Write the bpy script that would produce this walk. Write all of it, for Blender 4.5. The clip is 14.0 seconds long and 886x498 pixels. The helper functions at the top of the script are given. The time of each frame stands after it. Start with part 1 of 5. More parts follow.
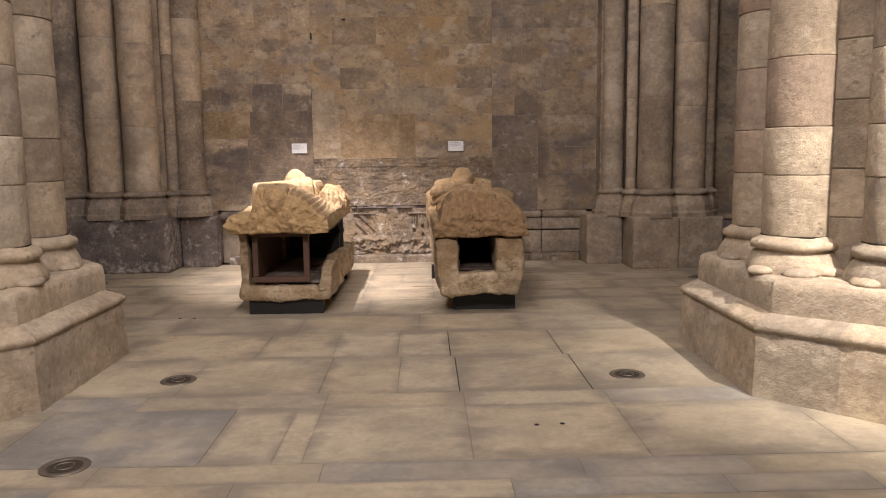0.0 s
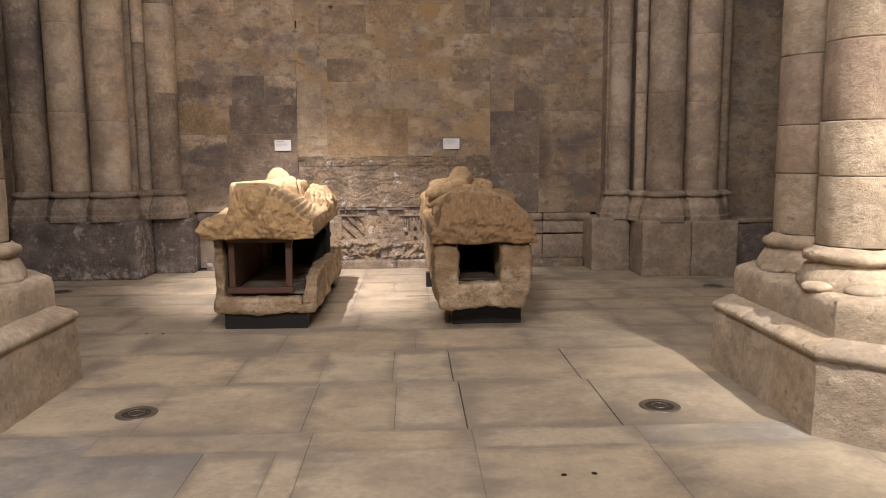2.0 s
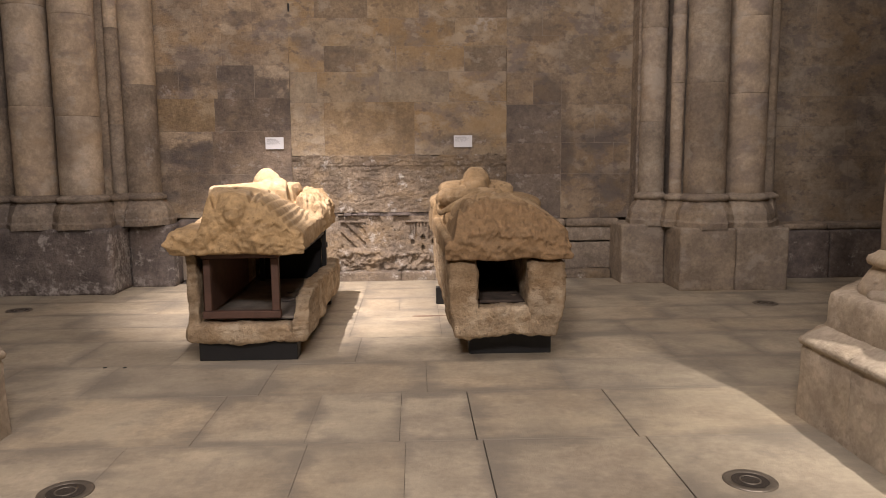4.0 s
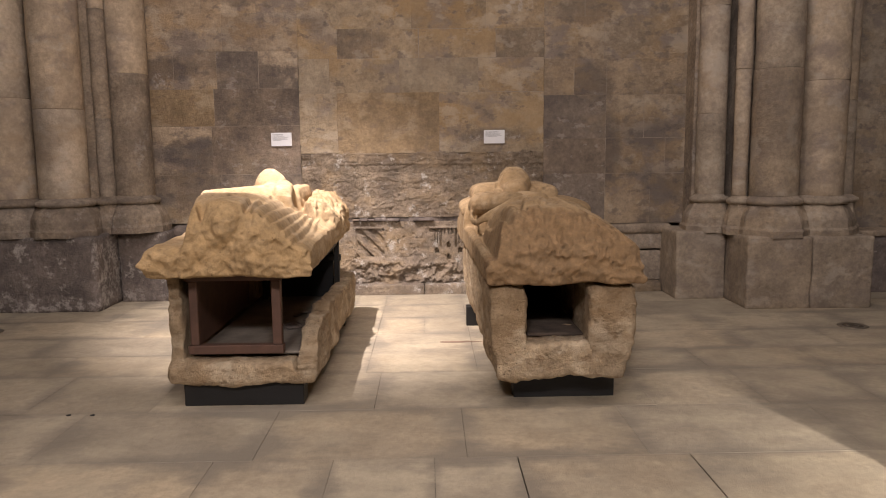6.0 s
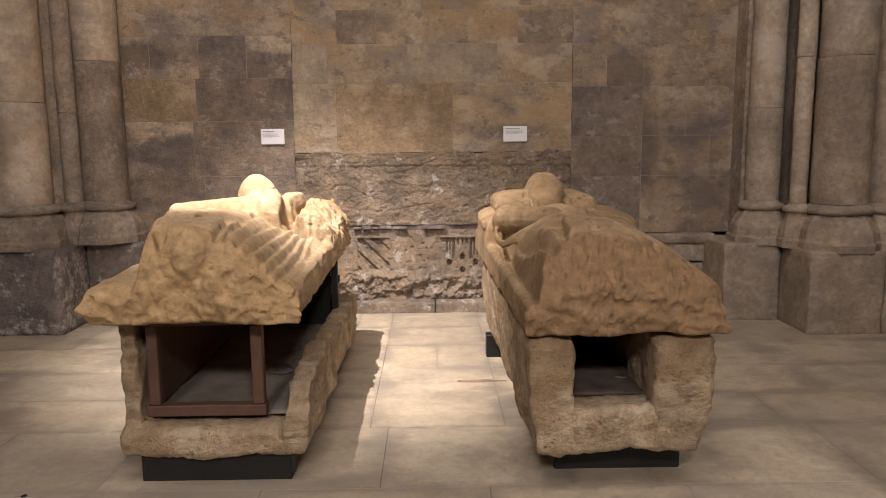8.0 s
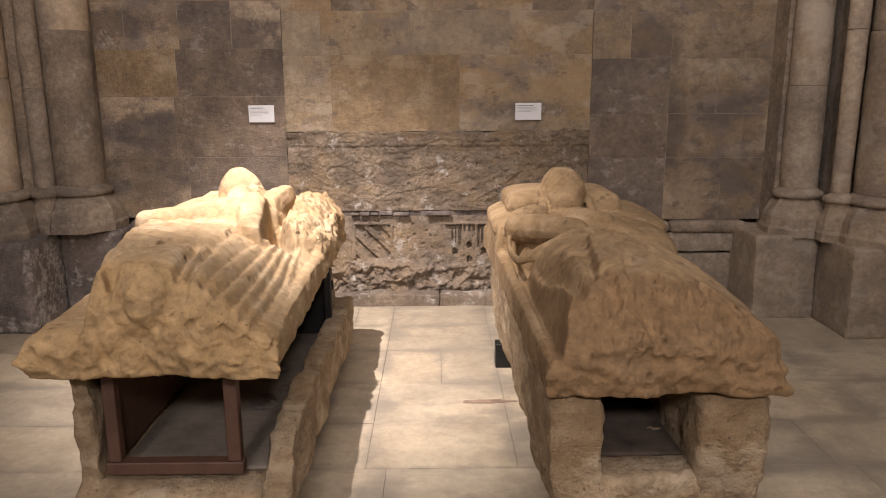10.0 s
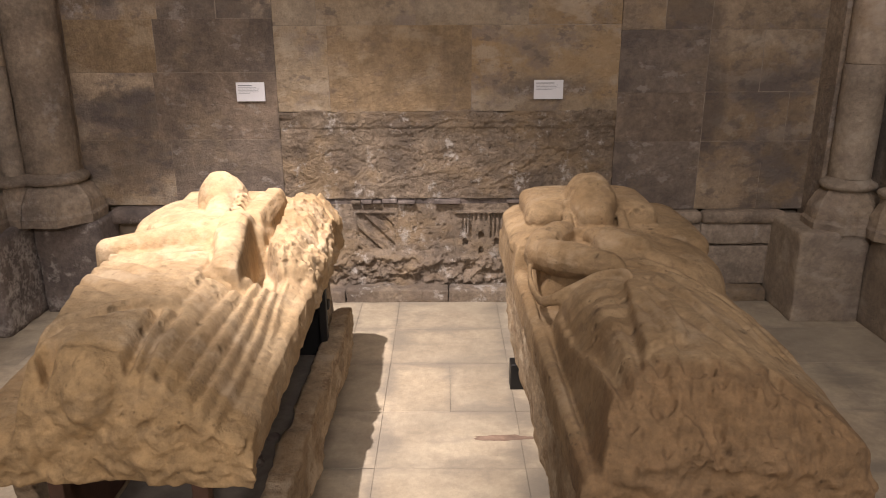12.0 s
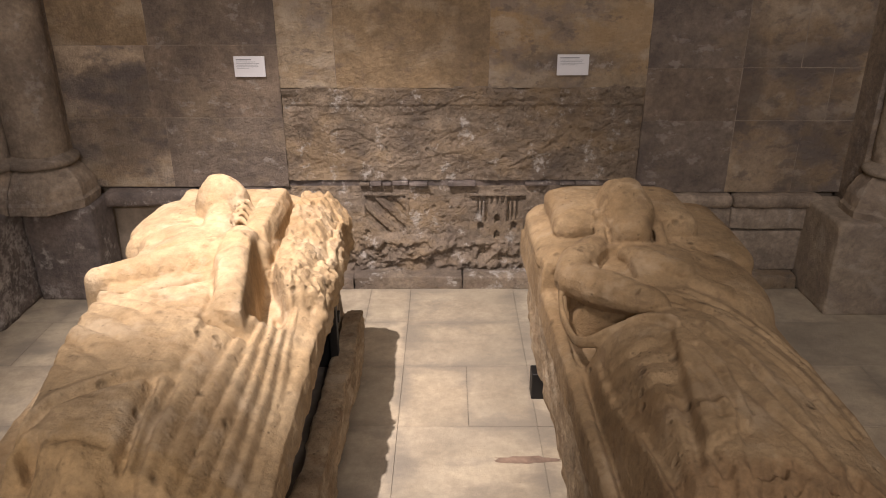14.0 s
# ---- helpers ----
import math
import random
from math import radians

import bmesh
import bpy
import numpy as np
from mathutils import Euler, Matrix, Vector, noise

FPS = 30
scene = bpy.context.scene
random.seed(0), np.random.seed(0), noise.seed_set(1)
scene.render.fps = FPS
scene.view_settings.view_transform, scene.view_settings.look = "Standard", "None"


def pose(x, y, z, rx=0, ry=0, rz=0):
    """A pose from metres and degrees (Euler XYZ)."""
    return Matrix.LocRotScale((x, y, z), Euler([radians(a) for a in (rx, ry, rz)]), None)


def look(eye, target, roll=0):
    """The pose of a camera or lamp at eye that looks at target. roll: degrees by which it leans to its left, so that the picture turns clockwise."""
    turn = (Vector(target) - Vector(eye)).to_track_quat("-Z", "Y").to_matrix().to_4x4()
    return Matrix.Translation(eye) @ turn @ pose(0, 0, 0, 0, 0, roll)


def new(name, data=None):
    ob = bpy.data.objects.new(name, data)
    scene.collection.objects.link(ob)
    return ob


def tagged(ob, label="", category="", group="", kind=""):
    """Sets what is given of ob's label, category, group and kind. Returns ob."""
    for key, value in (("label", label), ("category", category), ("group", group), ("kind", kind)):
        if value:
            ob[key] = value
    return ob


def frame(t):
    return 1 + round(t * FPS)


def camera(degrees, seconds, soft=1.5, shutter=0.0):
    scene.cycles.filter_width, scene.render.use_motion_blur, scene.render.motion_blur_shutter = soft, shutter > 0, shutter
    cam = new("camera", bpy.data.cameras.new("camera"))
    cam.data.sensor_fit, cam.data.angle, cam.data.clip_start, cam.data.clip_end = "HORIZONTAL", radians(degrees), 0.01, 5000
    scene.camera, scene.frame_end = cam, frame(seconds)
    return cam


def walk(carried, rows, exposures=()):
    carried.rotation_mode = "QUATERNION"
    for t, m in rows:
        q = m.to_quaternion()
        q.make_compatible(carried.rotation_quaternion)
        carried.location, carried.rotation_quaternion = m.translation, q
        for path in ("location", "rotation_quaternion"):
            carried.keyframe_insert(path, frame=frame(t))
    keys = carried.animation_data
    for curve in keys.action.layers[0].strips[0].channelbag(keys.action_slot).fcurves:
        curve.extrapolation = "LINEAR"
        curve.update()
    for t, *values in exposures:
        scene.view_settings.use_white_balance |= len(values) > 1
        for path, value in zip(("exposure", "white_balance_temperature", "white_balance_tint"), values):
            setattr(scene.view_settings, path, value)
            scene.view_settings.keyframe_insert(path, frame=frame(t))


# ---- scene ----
cam = camera(61.3, 14.0, soft=1.0)
PATH = [
    (0, (0.752, -0.164, 1.499), (0.796, 1.82, 1.247), -0.7),
    (0.5, (0.74, -0.032, 1.493), (0.796, 1.951, 1.241), -0.6),
    (1, (0.711, 0.159, 1.496), (0.777, 2.142, 1.245), -0.6),
    (1.5, (0.681, 0.331, 1.494), (0.756, 2.313, 1.241), -0.5),
    (2, (0.664, 0.553, 1.475), (0.745, 2.536, 1.223), -0.4),
    (2.5, (0.659, 0.813, 1.469), (0.743, 2.795, 1.216), -0.4),
    (3, (0.648, 1.081, 1.463), (0.732, 3.063, 1.211), -0.5),
    (5.5, (0.54, 2.351, 1.483), (0.583, 4.333, 1.221), -0.5),
    (6, (0.508, 2.614, 1.486), (0.543, 4.597, 1.221), -0.6),
    (6.5, (0.482, 2.866, 1.491), (0.517, 4.849, 1.226), -0.5),
    (7, (0.459, 3.135, 1.505), (0.492, 5.117, 1.243), -0.5),
    (7.5, (0.446, 3.349, 1.551), (0.477, 5.331, 1.286), -0.5),
    (8, (0.424, 3.556, 1.59), (0.453, 5.533, 1.292), -0.5),
    (10.5, (0.437, 4.303, 1.936), (0.444, 6.245, 1.457), -0.3),
    (11, (0.452, 4.468, 2.011), (0.45, 6.398, 1.488), -0.3),
    (11.5, (0.447, 4.63, 2.089), (0.443, 6.548, 1.522), -0.3),
    (12, (0.427, 4.802, 2.171), (0.42, 6.706, 1.559), -0.3),
    (12.5, (0.392, 4.965, 2.25), (0.386, 6.852, 1.588), -0.2),
    (13, (0.363, 5.112, 2.345), (0.353, 6.98, 1.632), -0.1),
    (13.5, (0.338, 5.202, 2.421), (0.33, 7.055, 1.669), -0.2),
    (14, (0.336, 5.245, 2.458), (0.325, 7.082, 1.667), -0.2),
]
walk(cam, [(t, look(eye, target, roll)) for t, eye, target, roll in PATH],
     exposures=[(0.0, -0.10), (3.0, -0.10), (5.5, -0.02), (8.0, -0.06), (11.0, -0.22), (14.0, -0.54)])

# ---- light ----
world = bpy.data.worlds.new("night_interior")
scene.world = world
world.use_nodes = True
world.node_tree.nodes["Background"].inputs[0].default_value = (1.0, 0.86, 0.70, 1)
world.node_tree.nodes["Background"].inputs[1].default_value = 0.0
WARM = (1.0, 0.89, 0.89)


def spot_lamp(name, eye, target, watts, cone, blend, size, colour=WARM):
    data = bpy.data.lights.new(name, "SPOT")
    data.energy, data.spot_size, data.spot_blend, data.shadow_soft_size, data.color = watts, radians(cone), blend, size, colour
    ob = new(name, data)
    ob.matrix_world = look(eye, target)
    return ob


def area_lamp(name, eye, target, watts, wide, high, colour=WARM):
    data = bpy.data.lights.new(name, "AREA")
    data.shape, data.size, data.size_y, data.energy, data.color = "RECTANGLE", wide, high, watts, colour
    ob = new(name, data)
    ob.matrix_world = look(eye, target)
    return ob


# a narrow spot over the two tombs, floods of the nave, and a lamp beside the right-hand pier
spot_lamp("tomb_spot", (-1.05, 7.55, 4.8), (-0.34, 9.12, 0.2), 2650, 55, 1.0, 0.03, (1.0, 0.88, 0.87))
spot_lamp("nave_flood", (2.7, -3.5, 6.8), (-3.4, 7.9, 0.3), 2100, 58, 1.0, 0.5)
spot_lamp("nave_flood", (-1.2, -3.5, 6.8), (3.6, 8.8, 0.6), 2150, 66, 1.0, 0.5)
spot_lamp("pier_spot", (3.9, 0.9, 5.2), (3.95, 3.75, 1.45), 3550, 42, 1.0, 0.06, (1.0, 0.90, 0.84))
area_lamp("nave_glow", (0.3, 4.0, 8.9), (0.4, 6.5, 0.0), 510, 6.0, 6.0)


# ---- materials ----
def link(nt, a, b):
    nt.links.new(a, b)


def noise_node(nt, vec, scale, detail=5.0, rough=0.6):
    n = nt.nodes.new("ShaderNodeTexNoise")
    n.inputs["Scale"].default_value, n.inputs["Detail"].default_value, n.inputs["Roughness"].default_value = scale, detail, rough
    link(nt, vec, n.inputs["Vector"])
    return n.outputs["Fac"]


def ramp_node(nt, fac, stops):
    n = nt.nodes.new("ShaderNodeValToRGB")
    el = n.color_ramp.elements
    while len(el) < len(stops):
        el.new(0.5)
    for e, (p, c) in zip(el, stops):
        e.position, e.color = p, (*c, 1) if len(c) == 3 else (c[0], c[0], c[0], 1)
    link(nt, fac, n.inputs["Fac"])
    return n.outputs["Color"]


def mix_node(nt, kind, fac, a, b):
    n = nt.nodes.new("ShaderNodeMix")
    n.data_type, n.blend_type = "RGBA", kind
    for sock, v in ((n.inputs[0], fac), (n.inputs[6], a), (n.inputs[7], b)):
        if isinstance(v, (int, float)):
            sock.default_value = v
        elif isinstance(v, tuple):
            sock.default_value = (*v, 1)
        else:
            link(nt, v, sock)
    return n.outputs[2]


def math_node(nt, op, a, b):
    n = nt.nodes.new("ShaderNodeMath")
    n.operation = op
    for sock, v in ((n.inputs[0], a), (n.inputs[1], b)):
        if isinstance(v, (int, float)):
            sock.default_value = v
        else:
            link(nt, v, sock)
    return n.outputs[0]


def base_material(name, rough=0.9):
    m = bpy.data.materials.new(name)
    m.use_nodes = True
    nt = m.node_tree
    bsdf = nt.nodes["Principled BSDF"]
    bsdf.inputs["Roughness"].default_value = rough
    return m, nt, bsdf


def blob_mask(nt, pos, blobs, seed=0.0):
    """Stains with ragged rims round given places on a wall: x, z, half width, half height, strength."""
    sep = nt.nodes.new("ShaderNodeSeparateXYZ")
    link(nt, pos, sep.inputs[0])
    rag = math_node(nt, "MULTIPLY", math_node(nt, "SUBTRACT", noise_node(nt, pos, 3.0, 9, 0.72), 0.5), 4.2)
    total = None
    for cx, cz, rx, rz, power in blobs:
        dx = math_node(nt, "POWER", math_node(nt, "ABSOLUTE", math_node(nt, "DIVIDE", math_node(nt, "SUBTRACT", sep.outputs[0], cx), rx), 0.0), 2.0)
        dz = math_node(nt, "POWER", math_node(nt, "ABSOLUTE", math_node(nt, "DIVIDE", math_node(nt, "SUBTRACT", sep.outputs[2], cz), rz), 0.0), 2.0)
        d = math_node(nt, "ADD", math_node(nt, "ADD", dx, dz), rag)
        f = math_node(nt, "MULTIPLY", ramp_node(nt, d, [(0.35, (1.0,)), (1.0, (0.0,))]), power)
        total = f if total is None else math_node(nt, "MAXIMUM", total, f)
    return total


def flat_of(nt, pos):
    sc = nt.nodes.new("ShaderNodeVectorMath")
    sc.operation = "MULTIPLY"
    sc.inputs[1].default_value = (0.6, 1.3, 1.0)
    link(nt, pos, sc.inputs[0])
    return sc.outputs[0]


def stone(name, light, mid, stain, stain_amount=0.5, spread=0.35, grain=1.0, pits=0.5, relief=0.02, rough=0.92, blotch=1.3, pale=0.0, soot=(), ochre=(), lime_at=(), stretch=1.0, shifted=1.0, contrast=1.0, edge=(0.46, 0.66), cavities=0.0, mottle=(), soiled=0.0, raw=None):
    """Weathered limestone: two tones of clouding, dark stains, pale lime patches, pits and fine grain."""
    m, nt, bsdf = base_material(name, rough)
    pos = nt.nodes.new("ShaderNodeNewGeometry").outputs["Position"]
    info = nt.nodes.new("ShaderNodeObjectInfo")
    # each stone shifts the clouding, so that no pattern runs on across a joint
    shift = nt.nodes.new("ShaderNodeVectorMath")
    shift.operation = "MULTIPLY_ADD"
    comb = nt.nodes.new("ShaderNodeCombineXYZ")
    link(nt, info.outputs["Random"], comb.inputs[0])
    link(nt, info.outputs["Random"], comb.inputs[2])
    link(nt, comb.outputs[0], shift.inputs[0])
    shift.inputs[1].default_value = (7.0 * shifted, 0.0, 11.0 * shifted)
    link(nt, pos, shift.inputs[2])
    vec = shift.outputs[0]
    cloud = noise_node(nt, vec, 2.6, 7, 0.62)
    col = ramp_node(nt, cloud, [(0.34, mid), (0.64, light)])
    fine = noise_node(nt, vec, 26.0, 6, 0.7)
    col = mix_node(nt, "MULTIPLY", 0.9 * contrast, col, ramp_node(nt, fine, [(0.32, (0.64,)), (0.68, (1.22,))]))
    mid_n = noise_node(nt, vec, 5.0, 9, 0.66)
    col = mix_node(nt, "MULTIPLY", 0.8 * contrast, col, ramp_node(nt, mid_n, [(0.34, (0.62,)), (0.62, (1.16,))]))
    tint = ramp_node(nt, info.outputs["Random"], [(0.0, (1 - spread, 1 - spread * 1.02, 1 - spread)), (0.35, (1.0, 0.95, 0.88)), (0.7, (1.0, 1.0, 1.0)), (1.0, (1.12, 1.06, 0.98))])
    col = mix_node(nt, "MULTIPLY", 1.0, col, tint)
    if ochre:
        col = mix_node(nt, "MIX", blob_mask(nt, pos, ochre), col, (0.36, 0.225, 0.095))
    for k, (scale_m, lo, hi, colour, amount) in enumerate(mottle):
        moved = nt.nodes.new("ShaderNodeVectorMath")
        moved.operation = "MULTIPLY_ADD"
        moved.inputs[1].default_value, moved.inputs[2].default_value = (1.0, 1.0, 1.5), (13.7 * (k + 1), 0.0, 4.1 * k)
        link(nt, pos, moved.inputs[0])
        patch = ramp_node(nt, noise_node(nt, moved.outputs[0], scale_m, 9, 0.62), [(lo, (0.0,)), (hi, (1.0,))])
        col = mix_node(nt, "MIX", math_node(nt, "MULTIPLY", patch, amount), col, colour)
    flat = pos
    if stretch != 1.0:
        sc = nt.nodes.new("ShaderNodeVectorMath")
        sc.operation = "MULTIPLY"
        sc.inputs[1].default_value = (1 / stretch, 1.0, 1.0)
        link(nt, pos, sc.inputs[0])
        flat = sc.outputs[0]
    blot = noise_node(nt, flat, blotch, 8, 0.66)
    mask = ramp_node(nt, blot, [(edge[0], (0.0,)), (edge[1], (1.0,))])
    col = mix_node(nt, "MIX", math_node(nt, "MULTIPLY", mask, stain_amount), col, stain)
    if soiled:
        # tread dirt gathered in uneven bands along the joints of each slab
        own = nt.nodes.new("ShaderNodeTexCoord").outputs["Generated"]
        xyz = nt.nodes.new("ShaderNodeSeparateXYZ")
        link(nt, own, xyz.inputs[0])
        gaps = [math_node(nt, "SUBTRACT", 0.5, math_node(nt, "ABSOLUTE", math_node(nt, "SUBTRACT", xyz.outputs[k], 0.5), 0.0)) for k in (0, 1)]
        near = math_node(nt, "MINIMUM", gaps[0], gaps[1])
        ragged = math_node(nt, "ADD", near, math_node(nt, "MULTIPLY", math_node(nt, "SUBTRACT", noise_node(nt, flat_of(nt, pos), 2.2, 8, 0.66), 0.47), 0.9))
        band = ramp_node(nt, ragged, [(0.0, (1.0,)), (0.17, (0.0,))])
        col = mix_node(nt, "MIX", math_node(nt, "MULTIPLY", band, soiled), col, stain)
    if raw:
        # freshly broken, unweathered stone at the foot end of a lid
        y_at, soft, colour, amount = raw
        along = nt.nodes.new("ShaderNodeSeparateXYZ")
        link(nt, pos, along.inputs[0])
        ragged = math_node(nt, "ADD", math_node(nt, "DIVIDE", math_node(nt, "SUBTRACT", y_at, along.outputs[1]), soft), math_node(nt, "MULTIPLY", math_node(nt, "SUBTRACT", noise_node(nt, pos, 6.0, 8, 0.7), 0.5), 4.0))
        fresh = math_node(nt, "MULTIPLY", ramp_node(nt, ragged, [(0.2, (0.0,)), (0.8, (1.0,))]), amount)
        col = mix_node(nt, "MIX", fresh, col, mix_node(nt, "MULTIPLY", 1.0, colour, ramp_node(nt, noise_node(nt, pos, 18.0, 7, 0.75), [(0.3, (0.55,)), (0.7, (1.45,))])))
    if soot:
        col = mix_node(nt, "MIX", blob_mask(nt, pos, soot), col, (0.088, 0.072, 0.066))
    if lime_at:
        col = mix_node(nt, "MIX", math_node(nt, "MULTIPLY", blob_mask(nt, pos, lime_at), ramp_node(nt, noise_node(nt, pos, 16.0, 8, 0.75), [(0.48, (0.0,)), (0.56, (1.0,))])), col, (0.58, 0.53, 0.47))
    if pale:
        lime = ramp_node(nt, noise_node(nt, pos, 5.5, 9, 0.75), [(0.56, (0.0,)), (0.64, (1.0,))])
        col = mix_node(nt, "MIX", math_node(nt, "MULTIPLY", lime, pale), col, (0.62, 0.57, 0.50))
    vor = nt.nodes.new("ShaderNodeTexVoronoi")
    vor.inputs["Scale"].default_value = 34.0
    link(nt, vec, vor.inputs["Vector"])
    pit = ramp_node(nt, vor.outputs["Distance"], [(0.04, (0.0,)), (0.24, (1.0,))])
    pit_mask = ramp_node(nt, noise_node(nt, vec, 6.0, 4, 0.6), [(0.5, (0.0,)), (0.62, (1.0,))])
    pit = mix_node(nt, "MIX", pit_mask, (1.0, 1.0, 1.0), pit)
    col = mix_node(nt, "MULTIPLY", 0.55 * pits, col, pit)
    link(nt, col, bsdf.inputs["Base Color"])
    rough_h = math_node(nt, "ADD", math_node(nt, "MULTIPLY", noise_node(nt, vec, 9.0, 9, 0.72), 1.0), math_node(nt, "MULTIPLY", noise_node(nt, vec, 75.0, 4, 0.6), 0.18 * grain))
    if cavities:
        big = nt.nodes.new("ShaderNodeTexVoronoi")
        big.inputs["Scale"].default_value, big.inputs["Randomness"].default_value = 15.0, 1.0
        link(nt, vec, big.inputs["Vector"])
        hole = ramp_node(nt, big.outputs["Distance"], [(0.10, (0.0,)), (0.30, (1.0,))])
        where = ramp_node(nt, noise_node(nt, vec, 4.0, 5, 0.65), [(0.52, (0.0,)), (0.60, (1.0,))])
        hole = mix_node(nt, "MIX", math_node(nt, "MULTIPLY", where, cavities), (1.0, 1.0, 1.0), hole)
        col2 = mix_node(nt, "MULTIPLY", 0.5, col, hole)
        link(nt, col2, bsdf.inputs["Base Color"])
        rough_h = math_node(nt, "ADD", rough_h, math_node(nt, "MULTIPLY", hole, 0.8))
    high = math_node(nt, "ADD", rough_h, math_node(nt, "MULTIPLY", pit, 0.22 * pits))
    bump = nt.nodes.new("ShaderNodeBump")
    bump.inputs["Strength"].default_value, bump.inputs["Distance"].default_value = 1.0, relief * 1.3
    link(nt, high, bump.inputs["Height"])
    link(nt, bump.outputs["Normal"], bsdf.inputs["Normal"])
    return m


def plain(name, colour, rough=0.6, metal=0.0, variation=0.25, scale=12.0, relief=0.002):
    m, nt, bsdf = base_material(name, rough)
    pos = nt.nodes.new("ShaderNodeNewGeometry").outputs["Position"]
    n = noise_node(nt, pos, scale, 6, 0.65)
    lo, hi = 1 - variation, 1 + variation
    col = mix_node(nt, "MULTIPLY", 1.0, colour, ramp_node(nt, n, [(0.3, (lo,)), (0.7, (hi,))]))
    link(nt, col, bsdf.inputs["Base Color"])
    bsdf.inputs["Metallic"].default_value = metal
    bump = nt.nodes.new("ShaderNodeBump")
    bump.inputs["Strength"].default_value, bump.inputs["Distance"].default_value = 0.6, relief
    link(nt, noise_node(nt, pos, scale * 6, 4, 0.6), bump.inputs["Height"])
    link(nt, bump.outputs["Normal"], bsdf.inputs["Normal"])
    return m


STAIN = (0.105, 0.085, 0.075)
M_TAN = stone("stone_tan", (0.44, 0.36, 0.262), (0.33, 0.266, 0.192), STAIN, 0.42, 0.16, blotch=1.1, shifted=0.3, contrast=0.8, mottle=[(2.3, 0.52, 0.62, (0.22, 0.18, 0.15), 0.45), (4.0, 0.55, 0.63, (0.50, 0.43, 0.335), 0.45)])
M_WALL_MID = stone("wall_stone_middle", (0.42, 0.33, 0.218), (0.33, 0.248, 0.155), (0.16, 0.12, 0.085), 0.34, 0.24, blotch=1.5, shifted=0.4, contrast=0.75, mottle=[(1.6, 0.50, 0.60, (0.40, 0.265, 0.125), 0.55), (2.3, 0.52, 0.60, (0.235, 0.195, 0.165), 0.60), (3.4, 0.53, 0.60, (0.50, 0.415, 0.305), 0.5), (5.5, 0.57, 0.63, (0.135, 0.11, 0.095), 0.6)], relief=0.03,
                   ochre=[(0.35, 1.80, 0.80, 0.26, 0.55), (1.05, 3.45, 0.45, 0.24, 0.85), (0.55, 2.90, 0.60, 0.16, 0.5), (-0.5, 3.05, 0.3, 0.12, 0.4)],
                   soot=[(0.25, 1.58, 0.34, 0.10, 0.65), (1.15, 1.62, 0.40, 0.09, 0.5), (0.55, 2.30, 0.30, 0.07, 0.5), (-0.15, 2.58, 0.35, 0.11, 0.45), (1.4, 2.5, 0.25, 0.07, 0.35), (-0.6, 2.75, 0.15, 0.12, 0.4)],
                   lime_at=[(1.45, 3.55, 0.15, 0.16, 0.6), (1.40, 2.95, 0.2, 0.12, 0.4), (1.2, 1.60, 0.3, 0.06, 0.4)])
M_WALL_LEFT = stone("wall_stone_sooty", (0.52, 0.41, 0.285), (0.40, 0.305, 0.205), STAIN, 0.40, 0.24, blotch=1.6, shifted=0.4, contrast=0.75, mottle=[(1.6, 0.50, 0.60, (0.40, 0.265, 0.125), 0.35), (2.3, 0.52, 0.60, (0.235, 0.195, 0.165), 0.75), (3.4, 0.53, 0.60, (0.50, 0.415, 0.305), 0.5), (5.5, 0.54, 0.63, (0.135, 0.11, 0.095), 0.6)], relief=0.03,
                    ochre=[(-2.0, 1.93, 0.30, 0.17, 0.9), (-1.3, 2.68, 0.35, 0.10, 0.4)],
                    soot=[(-1.10, 1.95, 0.50, 0.55, 0.72), (-1.75, 1.45, 0.60, 0.20, 0.62), (-1.15, 1.15, 0.55, 0.45, 0.70), (-2.10, 2.30, 0.32, 0.14, 0.6), (-1.35, 3.0, 0.3, 0.10, 0.5), (-2.0, 1.1, 0.4, 0.3, 0.5)],
                    lime_at=[(-1.12, 1.18, 0.20, 0.16, 0.5), (-2.15, 2.2, 0.12, 0.08, 0.4)])
M_WALL_RIGHT = stone("wall_stone_stained", (0.40, 0.318, 0.222), (0.30, 0.238, 0.165), STAIN, 0.45, 0.18, blotch=1.5, shifted=0.4, contrast=0.75, mottle=[(1.6, 0.50, 0.60, (0.40, 0.265, 0.125), 0.35), (2.3, 0.52, 0.60, (0.235, 0.195, 0.165), 0.75), (3.4, 0.53, 0.60, (0.50, 0.415, 0.305), 0.5), (5.5, 0.54, 0.63, (0.135, 0.11, 0.095), 0.6)], relief=0.03,
                     soot=[(2.3, 1.5, 0.22, 0.5, 0.6), (2.18, 2.1, 0.25, 0.25, 0.5), (2.75, 1.65, 0.35, 0.20, 0.4), (2.05, 2.85, 0.3, 0.14, 0.4), (2.95, 1.1, 0.3, 0.2, 0.35)],
                     lime_at=[(1.80, 1.05, 0.14, 0.16, 0.45), (2.2, 1.95, 0.15, 0.1, 0.35)])
M_WALL_WARM = stone("wall_stone_warm", (0.39, 0.288, 0.172), (0.31, 0.222, 0.125), STAIN, 0.30, 0.15, blotch=1.8, shifted=0.6, contrast=0.8, relief=0.03, mottle=[(2.3, 0.52, 0.62, (0.50, 0.40, 0.27), 0.5), (5.5, 0.56, 0.63, (0.20, 0.145, 0.10), 0.6)])
